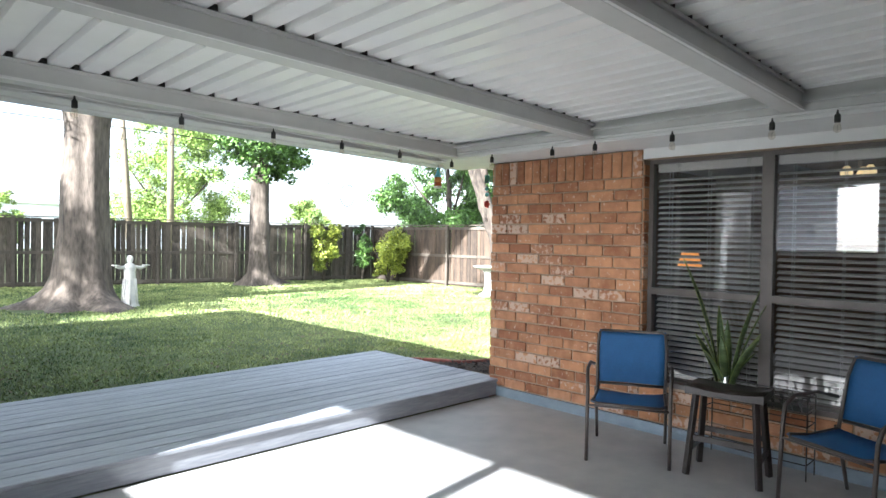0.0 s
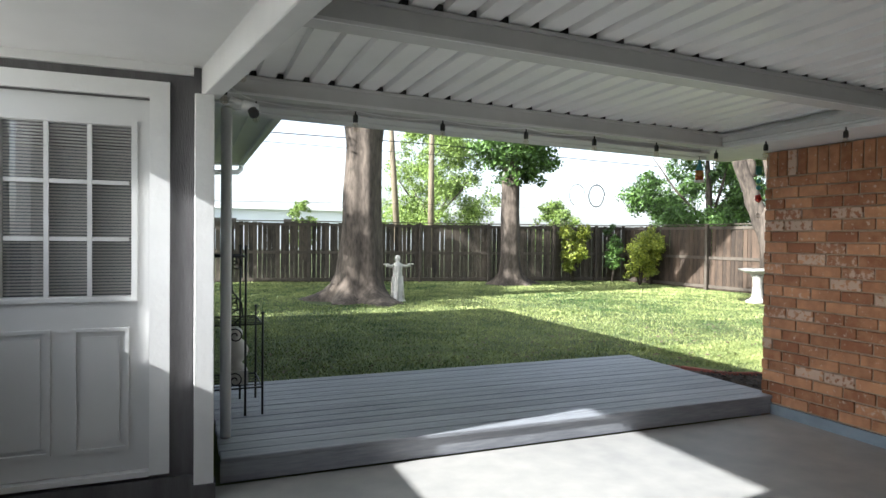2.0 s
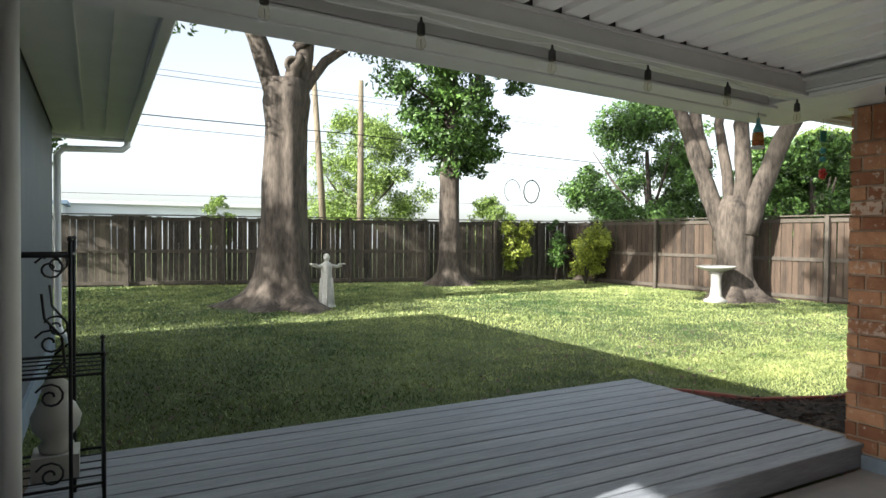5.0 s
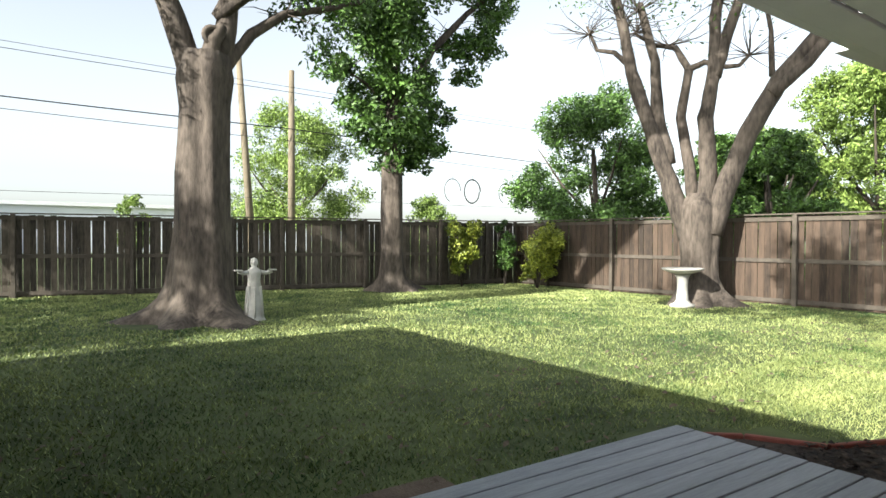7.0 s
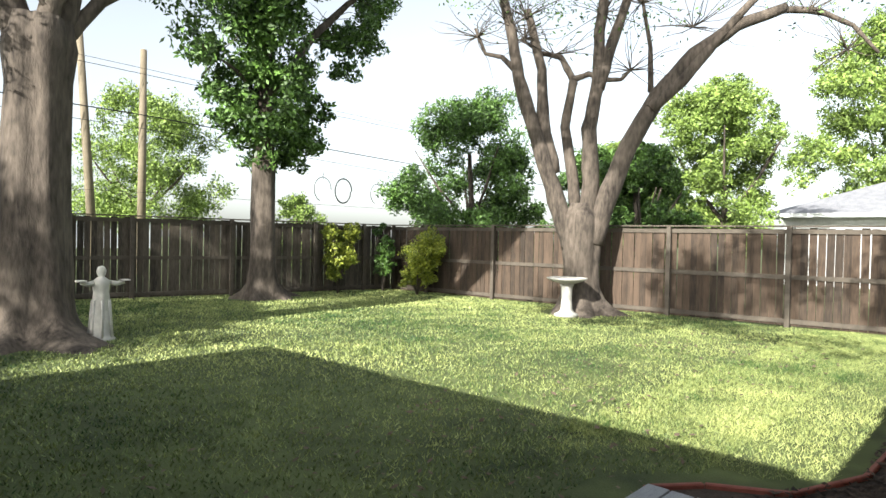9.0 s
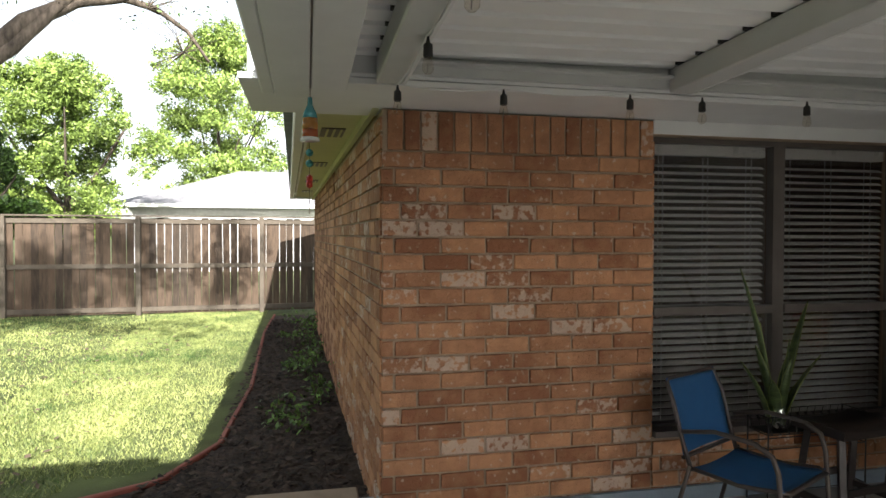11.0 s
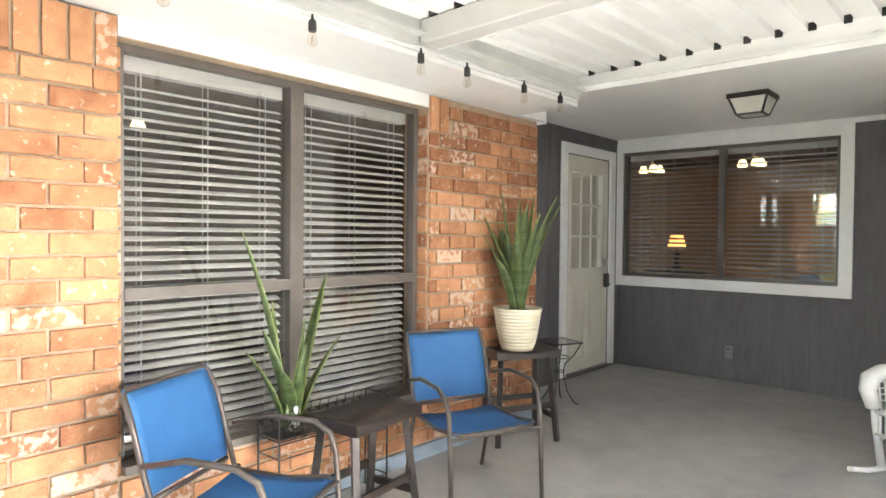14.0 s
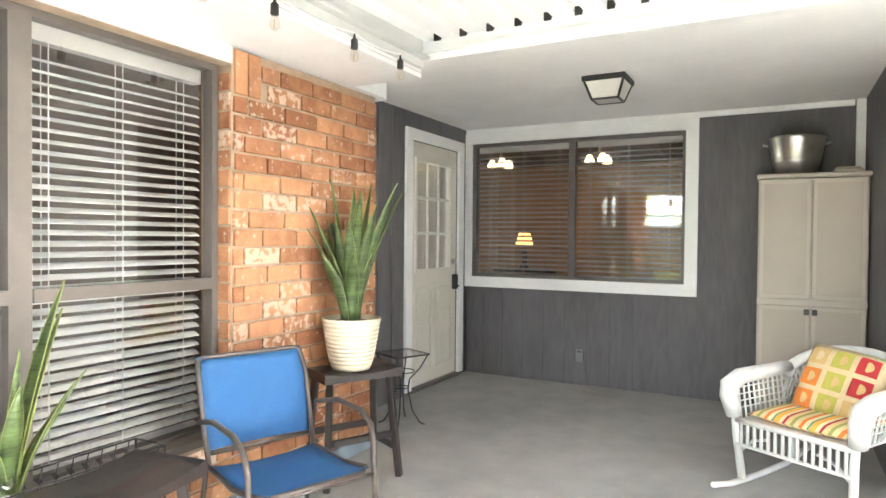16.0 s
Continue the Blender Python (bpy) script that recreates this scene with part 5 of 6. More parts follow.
def glass_table(m):
    t = thing("accent_table", "small square glass-topped table with curled black wire legs", "table", m)
    h, w = 0.50, 0.14
    bm = bmesh.new()
    tube(bm, [(-w, -w, h), (w, -w, h), (w, w, h), (-w, w, h), (-w, -w, h)], 0.006, 6)
    part("top_rim", bm, BLACK, t)
    g = part("glass_top", cuboid(-w, w, -w, w, h - 0.002, h + 0.004), GLASS, t, "clear glass top")
    g.visible_shadow = False
    for k in range(4):
        a = radians(45 + 90 * k)
        d = Vector((math.cos(a), math.sin(a), 0))
        bm = bmesh.new()
        tube(bm, [d * 0.17 + Vector((0, 0, 0.0)), d * 0.13 + Vector((0, 0, 0.015)), d * 0.075 + Vector((0, 0, 0.10)), d * 0.045 + Vector((0, 0, 0.24)), d * 0.055 + Vector((0, 0, 0.32)), d * 0.13 + Vector((0, 0, 0.40)), d * 0.185 + Vector((0, 0, h - 0.004))], 0.005, 6)
        part("leg", bm, BLACK, t)
    bm = bmesh.new()
    tube(bm, [(0.09 * math.cos(a), 0.09 * math.sin(a), 0.375) for a in [2 * math.pi * k / 16 for k in range(17)]], 0.004, 5)
    tube(bm, [(0.05 * math.cos(a), 0.05 * math.sin(a), 0.26) for a in [2 * math.pi * k / 12 for k in range(13)]], 0.004, 5)
    tube(bm, arc((0, 0, 0.345), 0.03, 0, 300, 10), 0.003, 5)
    part("scroll", bm, BLACK, t)
    return t


glass_table(pose(4.70, -0.72, 0, 0, 0, -24))


def cabinet():
    t = thing("storage_cabinet", "tall taupe resin storage cabinet with four closed doors", "cabinet", pose(2.15, -2.28, 0))
    w, d, h = 0.34, 0.23, 1.80
    part("body", bevelled(cuboid(-w, w, -d, d - 0.03, 0.02, h - 0.03), 0.008), CABL, t)
    part("top_panel", bevelled(cuboid(-w - 0.012, w + 0.012, -d, d + 0.012, h - 0.03, h + 0.002), 0.008), CABL, t)
    part("middle_rail", cuboid(-w, w, d - 0.029, d - 0.004, 0.865, 0.905), CABL, t)
    for sx, a, b in ((-1, -w + 0.012, -0.004), (1, 0.004, w - 0.012)):
        for z0, z1 in ((0.06, 0.86), (0.91, h - 0.04)):
            door = part("cabinet_door", bevelled(cuboid(a, b, d - 0.028, d, z0, z1), 0.006), CABINET, t, "taupe cabinet door")
            fr = bmesh.new()
            q = 0.03
            for x0, x1, c, e in ((a, b, z0, z0 + q), (a, b, z1 - q, z1), (a, a + q, z0 + q, z1 - q), (b - q, b, z0 + q, z1 - q)):
                box(fr, x0 + 0.003, x1 - 0.003, d + 0.001, d + 0.007, c + 0.002, e - 0.002)
            part("door_border", fr, CABL, door)
    for x in (-0.025, 0.025):
        part("latch", bevelled(cuboid(x - 0.016, x + 0.016, d + 0.001, d + 0.02, 0.80, 0.84), 0.003), BLACK, t, "dark latch")


def bucket():
    t = thing("bucket", "galvanised steel tub standing on the cabinet", "bucket", pose(2.25, -2.27, 1.803) @ Matrix.Diagonal((0.93, 0.93, 1.18, 1)))
    bm = bmesh.new()
    lathe(bm, [(0.001, 0.0), (0.15, 0.0), (0.168, 0.08), (0.173, 0.085), (0.171, 0.092), (0.202, 0.22), (0.211, 0.235), (0.202, 0.24), (0.195, 0.23), (0.145, 0.01), (0.001, 0.008)], 28)
    part("pail", bm, STEEL, t, "dull steel pail")
    for s in (-1, 1):
        bm = bmesh.new()
        tube(bm, [(s * 0.20, -0.04, 0.19), (s * 0.235, -0.03, 0.20), (s * 0.235, 0.03, 0.20), (s * 0.20, 0.04, 0.19)], 0.006, 6)
        part("bucket_handle", bm, STEEL, t)


cabinet()
bucket()
lid = thing("tray", "shallow grey resin tray lying on the cabinet beside the bucket", "tray", pose(1.93, -2.24, 1.803))
part("tray_body", bevelled(cuboid(-0.09, 0.09, -0.12, 0.12, 0, 0.03), 0.008), CABL, lid)
part("tray_rim", bevelled(cuboid(-0.075, 0.075, -0.10, 0.10, 0.031, 0.045), 0.005), CABINET, lid)


def ceiling_light():
    t = thing("porch_light", "square black ceiling lantern with frosted glass, unlit", "ceiling light", pose(3.36, -1.10, CZ))
    part("mount", bevelled(cuboid(-0.14, 0.14, -0.14, 0.14, -0.035, 0.0), 0.004), BLACK, t)
    def ring(z, w):
        return [(-w, -w, z), (w, -w, z), (w, w, z), (-w, w, z)]
    bm = bmesh.new()
    a, b = ring(-0.035, 0.125), ring(-0.145, 0.085)
    va, vb = [bm.verts.new(p) for p in a], [bm.verts.new(p) for p in b]
    for i in range(4):
        j = (i + 1) % 4
        bm.faces.new((va[i], va[j], vb[j], vb[i]))
    bm.faces.new(vb)
    part("diffuser", bm, CERAM, t, "pale frosted glass")
    bm = bmesh.new()
    for i in range(4):
        j = (i + 1) % 4
        bar(bm, a[i], b[i], 0.012, 0.012)
        bar(bm, b[i], b[j], 0.012, 0.012)
    part("cage", bm, BLACK, t)


ceiling_light()
ob_ = thing("outlet_cover", "grey weatherproof outlet cover on the siding", "outlet", pose(3.93, YB + 0.007, 0.27))
part("plate", bevelled(cuboid(-0.035, 0.035, 0, 0.02, -0.06, 0.06), 0.004), mat("grey_plastic", (0.2, 0.2, 0.21), 0.5), ob_)
part("hinge", cuboid(-0.02, 0.02, 0.021, 0.027, 0.03, 0.04), BLACK, ob_)


def stripes():
    m = bpy.data.materials.new("striped_cotton")
    m.use_nodes = True
    n, l = m.node_tree.nodes, m.node_tree.links
    tc, sp, rm = n.new("ShaderNodeTexCoord"), n.new("ShaderNodeSeparateXYZ"), n.new("ShaderNodeValToRGB")
    ml, fr = n.new("ShaderNodeMath"), n.new("ShaderNodeMath")
    l.new(tc.outputs["Object"], sp.inputs[0])
    ml.operation, fr.operation = "MULTIPLY", "FRACT"
    ml.inputs[1].default_value = 5.5
    l.new(sp.outputs["X"], ml.inputs[0])
    l.new(ml.outputs[0], fr.inputs[0])
    l.new(fr.outputs[0], rm.inputs[0])
    cols = [(0, (0.75, 0.62, 0.36)), (0.14, (0.80, 0.22, 0.05)), (0.24, (0.85, 0.72, 0.45)), (0.36, (0.12, 0.30, 0.22)), (0.42, (0.85, 0.45, 0.08)), (0.58, (0.80, 0.70, 0.45)), (0.68, (0.42, 0.03, 0.06)), (0.76, (0.78, 0.60, 0.30)), (0.9, (0.35, 0.36, 0.12))]
    rm.color_ramp.interpolation = "CONSTANT"
    e = rm.color_ramp.elements
    e[0].position, e[0].color = cols[0][0], (*cols[0][1], 1)
    e[1].position, e[1].color = cols[1][0], (*cols[1][1], 1)
    for p, c in cols[2:]:
        k = e.new(p)
        k.color = (*c, 1)
    l.new(rm.outputs[0], n["Principled BSDF"].inputs["Base Color"])
    n["Principled BSDF"].inputs["Roughness"].default_value = 0.85
    return m


def rounded_pad(w, d, h, n=10, crown=0.35):
    bm = bmesh.new()
    for s in (1, -1):
        g = []
        for i in range(n + 1):
            row = []
            for j in range(n + 1):
                u, v = -1 + 2 * i / n, -1 + 2 * j / n
                z = h / 2 * ((1 - abs(u) ** 4) * (1 - abs(v) ** 4)) ** 0.5
                row.append(bm.verts.new((u * w / 2 * (1 - 0.04 * v * v), v * d / 2 * (1 - 0.04 * u * u), s * z)))
            g.append(row)
        for i in range(n):
            for j in range(n):
                q = (g[i][j], g[i + 1][j], g[i + 1][j + 1], g[i][j + 1])
                bm.faces.new(q if s > 0 else q[::-1]).smooth = True
    bmesh.ops.remove_doubles(bm, verts=bm.verts, dist=0.0004)
    return bm


STRIPE = stripes()


def rocker(m):
    """White wicker rocking chair facing -y."""
    t = thing("wicker_rocking_chair", "white wicker rocking chair with woven arms and back", "rocking chair", m)
    def P(name, bm, label=""):
        return part(name, bm, WICKER, t, label)
    for s in (-1, 1):
        bm = bmesh.new()
        tube(bm, [(s * 0.27, -0.50, 0.045), (s * 0.27, -0.36, 0.018), (s * 0.27, -0.1, 0.018), (s * 0.27, 0.15, 0.035), (s * 0.27, 0.40, 0.10), (s * 0.27, 0.50, 0.15)], 0.018, 8)
        P("rocker", bm, "curved white runner")
        bm = bmesh.new()
        tube(bm, [(s * 0.27, -0.26, 0.03), (s * 0.285, -0.29, 0.30), (s * 0.30, -0.30, 0.55)], 0.021, 8)
        P("leg", bm)
        bm = bmesh.new()
        tube(bm, [(s * 0.27, 0.20, 0.05), (s * 0.27, 0.24, 0.38)], 0.019, 8)
        P("leg", bm)
        # rolled arm
        bm = bmesh.new()
        tube(bm, [(s * 0.30, -0.29, 0.42), (s * 0.315, -0.32, 0.54), (s * 0.32, -0.30, 0.61), (s * 0.325, -0.20, 0.645), (s * 0.325, 0.05, 0.65), (s * 0.31, 0.22, 0.66)], [0.04, 0.045, 0.05, 0.05, 0.045, 0.04], 10)
        P("arm", bm, "rolled woven arm")
        bm = bmesh.new()
        for k in range(11):
            y = -0.25 + 0.045 * k
            tube(bm, [(s * 0.285, y, 0.40), (s * 0.315, y + 0.01, 0.62)], 0.0055, 5)
        for z in (0.46, 0.50, 0.54, 0.58):
            tube(bm, [(s * (0.288 + (z - 0.4) * 0.13), -0.26, z), (s * (0.288 + (z - 0.4) * 0.13), 0.22, z)], 0.0045, 5)
        P("arm_weave", bm, "open woven arm side")
        bm = bmesh.new()
        tube(bm, [(s * 0.275, -0.27, 0.20), (s * 0.20, -0.28, 0.29), (s * 0.12, -0.285, 0.32)], 0.010, 6)
        P("brace", bm)
    bm = bmesh.new()
    box(bm, -0.285, 0.285, -0.30, 0.25, 0.375, 0.405)
    P("seat_deck", bevelled(bm, 0.01))
    bm = bmesh.new()
    tube(bm, [(-0.28, -0.30, 0.40), (0.28, -0.30, 0.40)], 0.016, 8)
    tube(bm, [(-0.28, -0.295, 0.25), (0.28, -0.295, 0.25)], 0.012, 8)
    P("front_rail", bm)
    for k in range(15):
        x = -0.255 + 0.0364 * k
        bm = bmesh.new()
        tube(bm, [(x, -0.298, 0.40), (x, -0.296, 0.25)], 0.009, 6)
        P("apron_spindle", bm, "short woven spindle")
    bm = bmesh.new()
    back = lambda u, f: Vector((0.33 * math.sin(u), 0.25 + 0.16 * f, 0.42 + 0.50 * f * math.cos(u * 0.85)))
    arcp = [Vector((0.33 * math.cos(a), 0.24 + 0.13 * math.sin(a), 0.60 + 0.20 * math.sin(a))) for a in [math.pi * k / 16 for k in range(17)]]
    tube(bm, arcp, 0.034, 10)
    P("back_roll", bm, "rolled woven top edge")
    bm = bmesh.new()
    for k in range(1, 23):
        f = k / 23
        a = math.pi * f
        top = Vector((0.33 * math.cos(a), 0.24 + 0.13 * math.sin(a), 0.60 + 0.20 * math.sin(a)))
        for sh in (-0.12, 0.12):
            tube(bm, [(top.x * 0.85 + sh * 0.6, 0.235, 0.41), (top.x, top.y, top.z)], 0.005, 5)
    for z in (0.48, 0.55, 0.62, 0.69):
        w = 0.32 * math.sqrt(max(0.05, 1 - ((z - 0.60) / 0.20) ** 2)) if z > 0.60 else 0.30
        tube(bm, [(-w, 0.24 + (z - 0.4) * 0.28, z), (w, 0.24 + (z - 0.4) * 0.28, z)], 0.0055, 5)
    P("back_weave", bm, "open diamond weave back")
    return t


RK = pose(2.13, -0.80, 0, 0, 0, 150)
rocker(RK @ Matrix.Diagonal((1.04, 1.04, 0.88, 1)))
seat_ = thing("seat_cushion", "flat striped seat cushion in orange, red and green", "cushion", RK @ pose(0, -0.03, 0.388))
part("cushion", rounded_pad(0.52, 0.52, 0.07), STRIPE, seat_)


def pillow(m):
    t = thing("throw_pillow", "beige square pillow with orange, green and red leaf squares", "pillow", m)
    base = mat("linen", (0.62, 0.50, 0.30), 0.9, 0.1, 60)
    part("cover", rounded_pad(0.42, 0.42, 0.13), base, t)
    cols = {"o": mat("orange_print", (0.62, 0.20, 0.04), 0.9, 0.12, 30), "g": mat("olive_print", (0.42, 0.40, 0.08), 0.9, 0.12, 30), "r": mat("red_print", (0.42, 0.03, 0.035), 0.9, 0.12, 30), "b": mat("tan_print", (0.55, 0.38, 0.17), 0.9, 0.12, 30)}
    lay = ("bgr", "ogr", "ogb")
    for i in range(3):
        for j in range(3):
            bm = bmesh.new()
            n = 5
            cx, cy, s = -0.128 + 0.128 * j, 0.128 - 0.128 * i, 0.05
            def at(x, y, up):
                u, v = x / 0.21, y / 0.21
                return (x * (1 - 0.04 * v * v), y * (1 - 0.04 * u * u), 0.065 * ((1 - abs(u) ** 4) * (1 - abs(v) ** 4)) ** 0.5 + up)
            g = [[bm.verts.new(at(cx - s + 2 * s * a / n, cy - s + 2 * s * b / n, 0.0025)) for b in range(n + 1)] for a in range(n + 1)]
            for a in range(n):
                for b in range(n):
                    bm.faces.new((g[a][b], g[a + 1][b], g[a + 1][b + 1], g[a][b + 1])).smooth = True
            part("printed_square", bm, cols[lay[i][j]], t)
            bm = bmesh.new()
            ring = [bm.verts.new(at(cx + 0.018 * math.cos(q) + 0.010 * math.cos(q) * math.cos(q), cy + 0.030 * math.sin(q), 0.004)) for q in [2 * math.pi * k / 14 for k in range(14)]]
            bm.faces.new(ring)
            part("leaf_motif", bm, cols["b"] if lay[i][j] != "b" else base, t)
    return t


pillow(RK @ pose(0.03, 0.10, 0.548, 62, 0, 0) @ pose(0, 0, 0, 0, 0, -6))

# ---- string lights ----
CLEARG = glass_mat("bulb_glass", (0.96, 0.94, 0.9), 0.04)


def festoon():
    g = "festoon lights"
    t = thing("festoon_bulb", "clear festoon bulb in a black socket hanging from the roof edge", "string light", None, g)
    bm = bmesh.new()
    lathe(bm, [(0.004, 0.0), (0.007, -0.02), (0.016, -0.028), (0.017, -0.066), (0.014, -0.07)], 12)
    part("socket", bm, BLACK, t, "black rubber socket")
    bm = bmesh.new()
    lathe(bm, [(0.012, -0.069), (0.015, -0.078), (0.021, -0.10), (0.020, -0.115), (0.009, -0.126), (0.001, -0.127)], 12)
    b = part("bulb", bm, CLEARG, t, "clear glass bulb")
    b.visible_shadow = False
    bm = bmesh.new()
    tube(bm, [(0, 0, -0.085), (0.003, 0, -0.12)], 0.002, 4)
    part("filament", bm, STEEL, t)
    side = [(4.055, y, 2.198 + 0.012 * (4.3 - y)) for y in (4.29, 3.81, 3.19, 2.81, 2.22, 1.60, 1.26, 0.75, 0.36)]
    front = [(x, 4.275, 2.208 + 0.016 * (4.0 - x)) for x in (0.42, 1.03, 1.63, 2.27, 2.85, 3.43)]
    left = [(0.232, 4.14, 2.33), (0.306, 3.83, 2.395), (0.363, 3.46, 2.445), (0.48, 2.75, 2.45), (0.58, 2.1, 2.445), (0.69, 1.4, 2.44), (0.80, 0.7, 2.43)]
    pts = left[::-1] + front + side
    t.matrix_basis = pose(*pts[0])
    for p in pts[1:]:
        copy_thing(t, pose(p[0], p[1], p[2], 0, 0, random.uniform(0, 90)))
    w = thing("string_light_cable", "black and white cable of the string lights along the roof edge", "cable")
    for name, line in (("cable", pts),):
        bm = bmesh.new()
        fine = []
        for a, b in zip(line, line[1:]):
            for k in range(5):
                f = k / 5
                q = Vector(a).lerp(Vector(b), f)
                q.z -= 0.02 * math.sin(math.pi * f) - 0.004
                fine.append(q)
        fine.append(Vector(line[-1]) + Vector((0, 0, 0.004)))
        tube(bm, fine, 0.004, 5)
        part(name, bm, TRIM, w)


festoon()

# ---- by the deck ----
def camera_fixture():
    t = thing("security_camera", "small white security camera under the roof corner", "security camera", pose(0.36, 4.10, 2.20))
    bm = bmesh.new()
    tube(bm, [(-0.10, 0, 0.03), (-0.02, 0, 0.0)], 0.018, 8)
    part("bracket", bm, TRIM, t)
    bm = bmesh.new()
    tube(bm, [(-0.03, 0, 0.0), (0.05, -0.02, -0.02)], 0.03, 12)
    part("housing", bm, TRIM, t)
    bm = bmesh.new()
    tube(bm, [(0.02, -0.03, -0.03), (0.03, -0.05, -0.06)], 0.028, 12)
    part("lens", bm, BLACK, t)


camera_fixture()


def etagere():
    """Three-tier corner stand of scrolled black iron."""
    t = thing("plant_stand", "scrolled black iron tiered plant stand on the deck", "plant stand", pose(0.31, 5.2, DZ))
    feet = ((0.24, -0.14), (0.24, 0.36), (0.12, -0.14), (0.12, 0.36), (-0.14, -0.14), (-0.14, 0.36))
    for i, (x, y) in enumerate(feet):
        bm = bmesh.new()
        h = 0.74 if x > 0.2 else 1.22
        tube(bm, [(x, y, 0), (x, y, h)], 0.008, 6)
        bmesh.ops.create_icosphere(bm, subdivisions=1, radius=0.014, matrix=Matrix.Translation((x, y, h)))
        part("upright", bm, BLACK, t)
    for z, x1 in ((0.20, 0.24), (0.66, 0.24), (1.15, 0.125)):
        bm = bmesh.new()
        tube(bm, [(-0.14, -0.14, z), (x1, -0.14, z), (x1, 0.36, z), (-0.14, 0.36, z), (-0.14, -0.14, z)], 0.007, 6)
        for k in range(6):
            y = -0.14 + 0.1 * k
            tube(bm, [(-0.14, y, z), (x1, y, z)], 0.004, 5)
        part("shelf", bm, BLACK, t)
    for y in (-0.14, 0.36):
        for z in (0.26, 0.58, 0.8, 1.1):
            bm = bmesh.new()
            c = (0.05, y, z)
            sp = [(c[0] + (0.012 + 0.006 * k / 2) * math.cos(k * 0.6), y, z + (0.012 + 0.006 * k / 2) * math.sin(k * 0.6)) for k in range(16)]
            tube(bm, sp, 0.005, 5)
            part("scroll", bm, BLACK, t)
    bm = bmesh.new()
    tube(bm, [(0.02, -0.14, 1.0), (0.03, -0.14, 0.9), (0.09, -0.14, 0.82), (0.10, -0.14, 0.72), (0.04, -0.14, 0.67)], 0.006, 5)
    tube(bm, [(0.02, 0.36, 1.0), (0.03, 0.36, 0.9), (0.09, 0.36, 0.82), (0.10, 0.36, 0.72), (0.04, 0.36, 0.67)], 0.006, 5)
    part("brace", bm, BLACK, t)
    g = thing("garden_figurine", "white glazed ceramic figurine on a square base on the iron stand", "figurine", pose(0.37, 5.24, DZ + 0.207) @ Matrix.Diagonal((1.25, 1.25, 1.0, 1)))
    bm = bmesh.new()
    box(bm, -0.07, 0.07, -0.07, 0.07, 0, 0.10)
    lathe(bm, [(0.05, 0.101), (0.055, 0.13), (0.04, 0.15), (0.07, 0.20), (0.078, 0.25), (0.06, 0.30), (0.035, 0.33), (0.045, 0.36), (0.042, 0.39), (0.02, 0.415), (0.001, 0.42)], 18)
    part("figure", bm, CERAM, g)


etagere()


def statue():
    bm = bmesh.new()
    lathe(bm, [(0.19, 0), (0.20, 0.03), (0.17, 0.06), (0.155, 0.10), (0.145, 0.30), (0.12, 0.55), (0.105, 0.72), (0.115, 0.82), (0.12, 0.88), (0.06, 0.93), (0.04, 0.95), (0.062, 0.99), (0.066, 1.04), (0.045, 1.09), (0.001, 1.11)], 18)
    tube(bm, [(-0.08, 0, 0.86), (-0.2, -0.05, 0.84), (-0.30, -0.08, 0.87)], [0.04, 0.035, 0.028], 8)
    tube(bm, [(0.08, 0, 0.86), (0.2, -0.05, 0.84), (0.30, -0.08, 0.87)], [0.04, 0.035, 0.028], 8)
    box(bm, -0.36, -0.24, -0.15, -0.02, 0.885, 0.905)
    box(bm, 0.24, 0.36, -0.15, -0.02, 0.885, 0.905)
    for k in range(7):
        a = 2 * math.pi * k / 7
        tube(bm, [(0.165 * math.cos(a), 0.165 * math.sin(a), 0.05), (0.12 * math.cos(a), 0.12 * math.sin(a), 0.6)], 0.018, 5)
    ob = solid("garden_statue", bm, STONE, "pale cast stone robed garden statue with outstretched arms on the lawn", "statue")
    ob.matrix_basis = pose(4.68, 14.62, GZ, 0, 0, 0)


statue()


def birdbath():
    t = thing("birdbath", "pale concrete birdbath with a shallow bowl in front of a tree", "birdbath", pose(13.1, 11.83, GZ))
    bm = bmesh.new()
    lathe(bm, [(0.26, 0), (0.26, 0.05), (0.17, 0.09), (0.13, 0.15), (0.11, 0.4), (0.12, 0.62), (0.16, 0.70)], 20)
    part("pedestal", bm, STONE, t)
    bm = bmesh.new()
    lathe(bm, [(0.12, 0.70), (0.28, 0.745), (0.42, 0.80), (0.44, 0.835), (0.41, 0.84), (0.30, 0.79), (0.001, 0.775)], 26)
    part("bowl", bm, STONE, t, "shallow stone bowl")


birdbath()


def bottle_chime(m):
    t = thing("hanging_feeder", "painted glass bottle in turquoise and orange hung from the eave", "hanging bottle", m)
    bm = bmesh.new()
    tube(bm, [(0, 0, 0.0), (0, 0, -0.05)], 0.002, 4)
    part("hook", bm, BLACK, t)
    for name, prof, col in (("bottle_top", [(0.012, -0.05), (0.015, -0.09), (0.035, -0.13), (0.042, -0.16)], (0.10, 0.38, 0.42)), ("bottle_middle", [(0.042, -0.161), (0.045, -0.22)], (0.45, 0.20, 0.05)), ("bottle_base", [(0.045, -0.221), (0.044, -0.26)], (0.40, 0.10, 0.03)), ("feeding_dish", [(0.05, -0.262), (0.055, -0.28), (0.03, -0.285)], (0.7, 0.68, 0.62))):
        bm = bmesh.new()
        lathe(bm, prof, 16)
        part(name, bm, mat(name + "_glaze", col, 0.15, 0.25, 30), t)


bottle_chime(pose(4.24, 4.66, 2.21) @ Matrix.Diagonal((0.8, 0.8, 0.85, 1)))


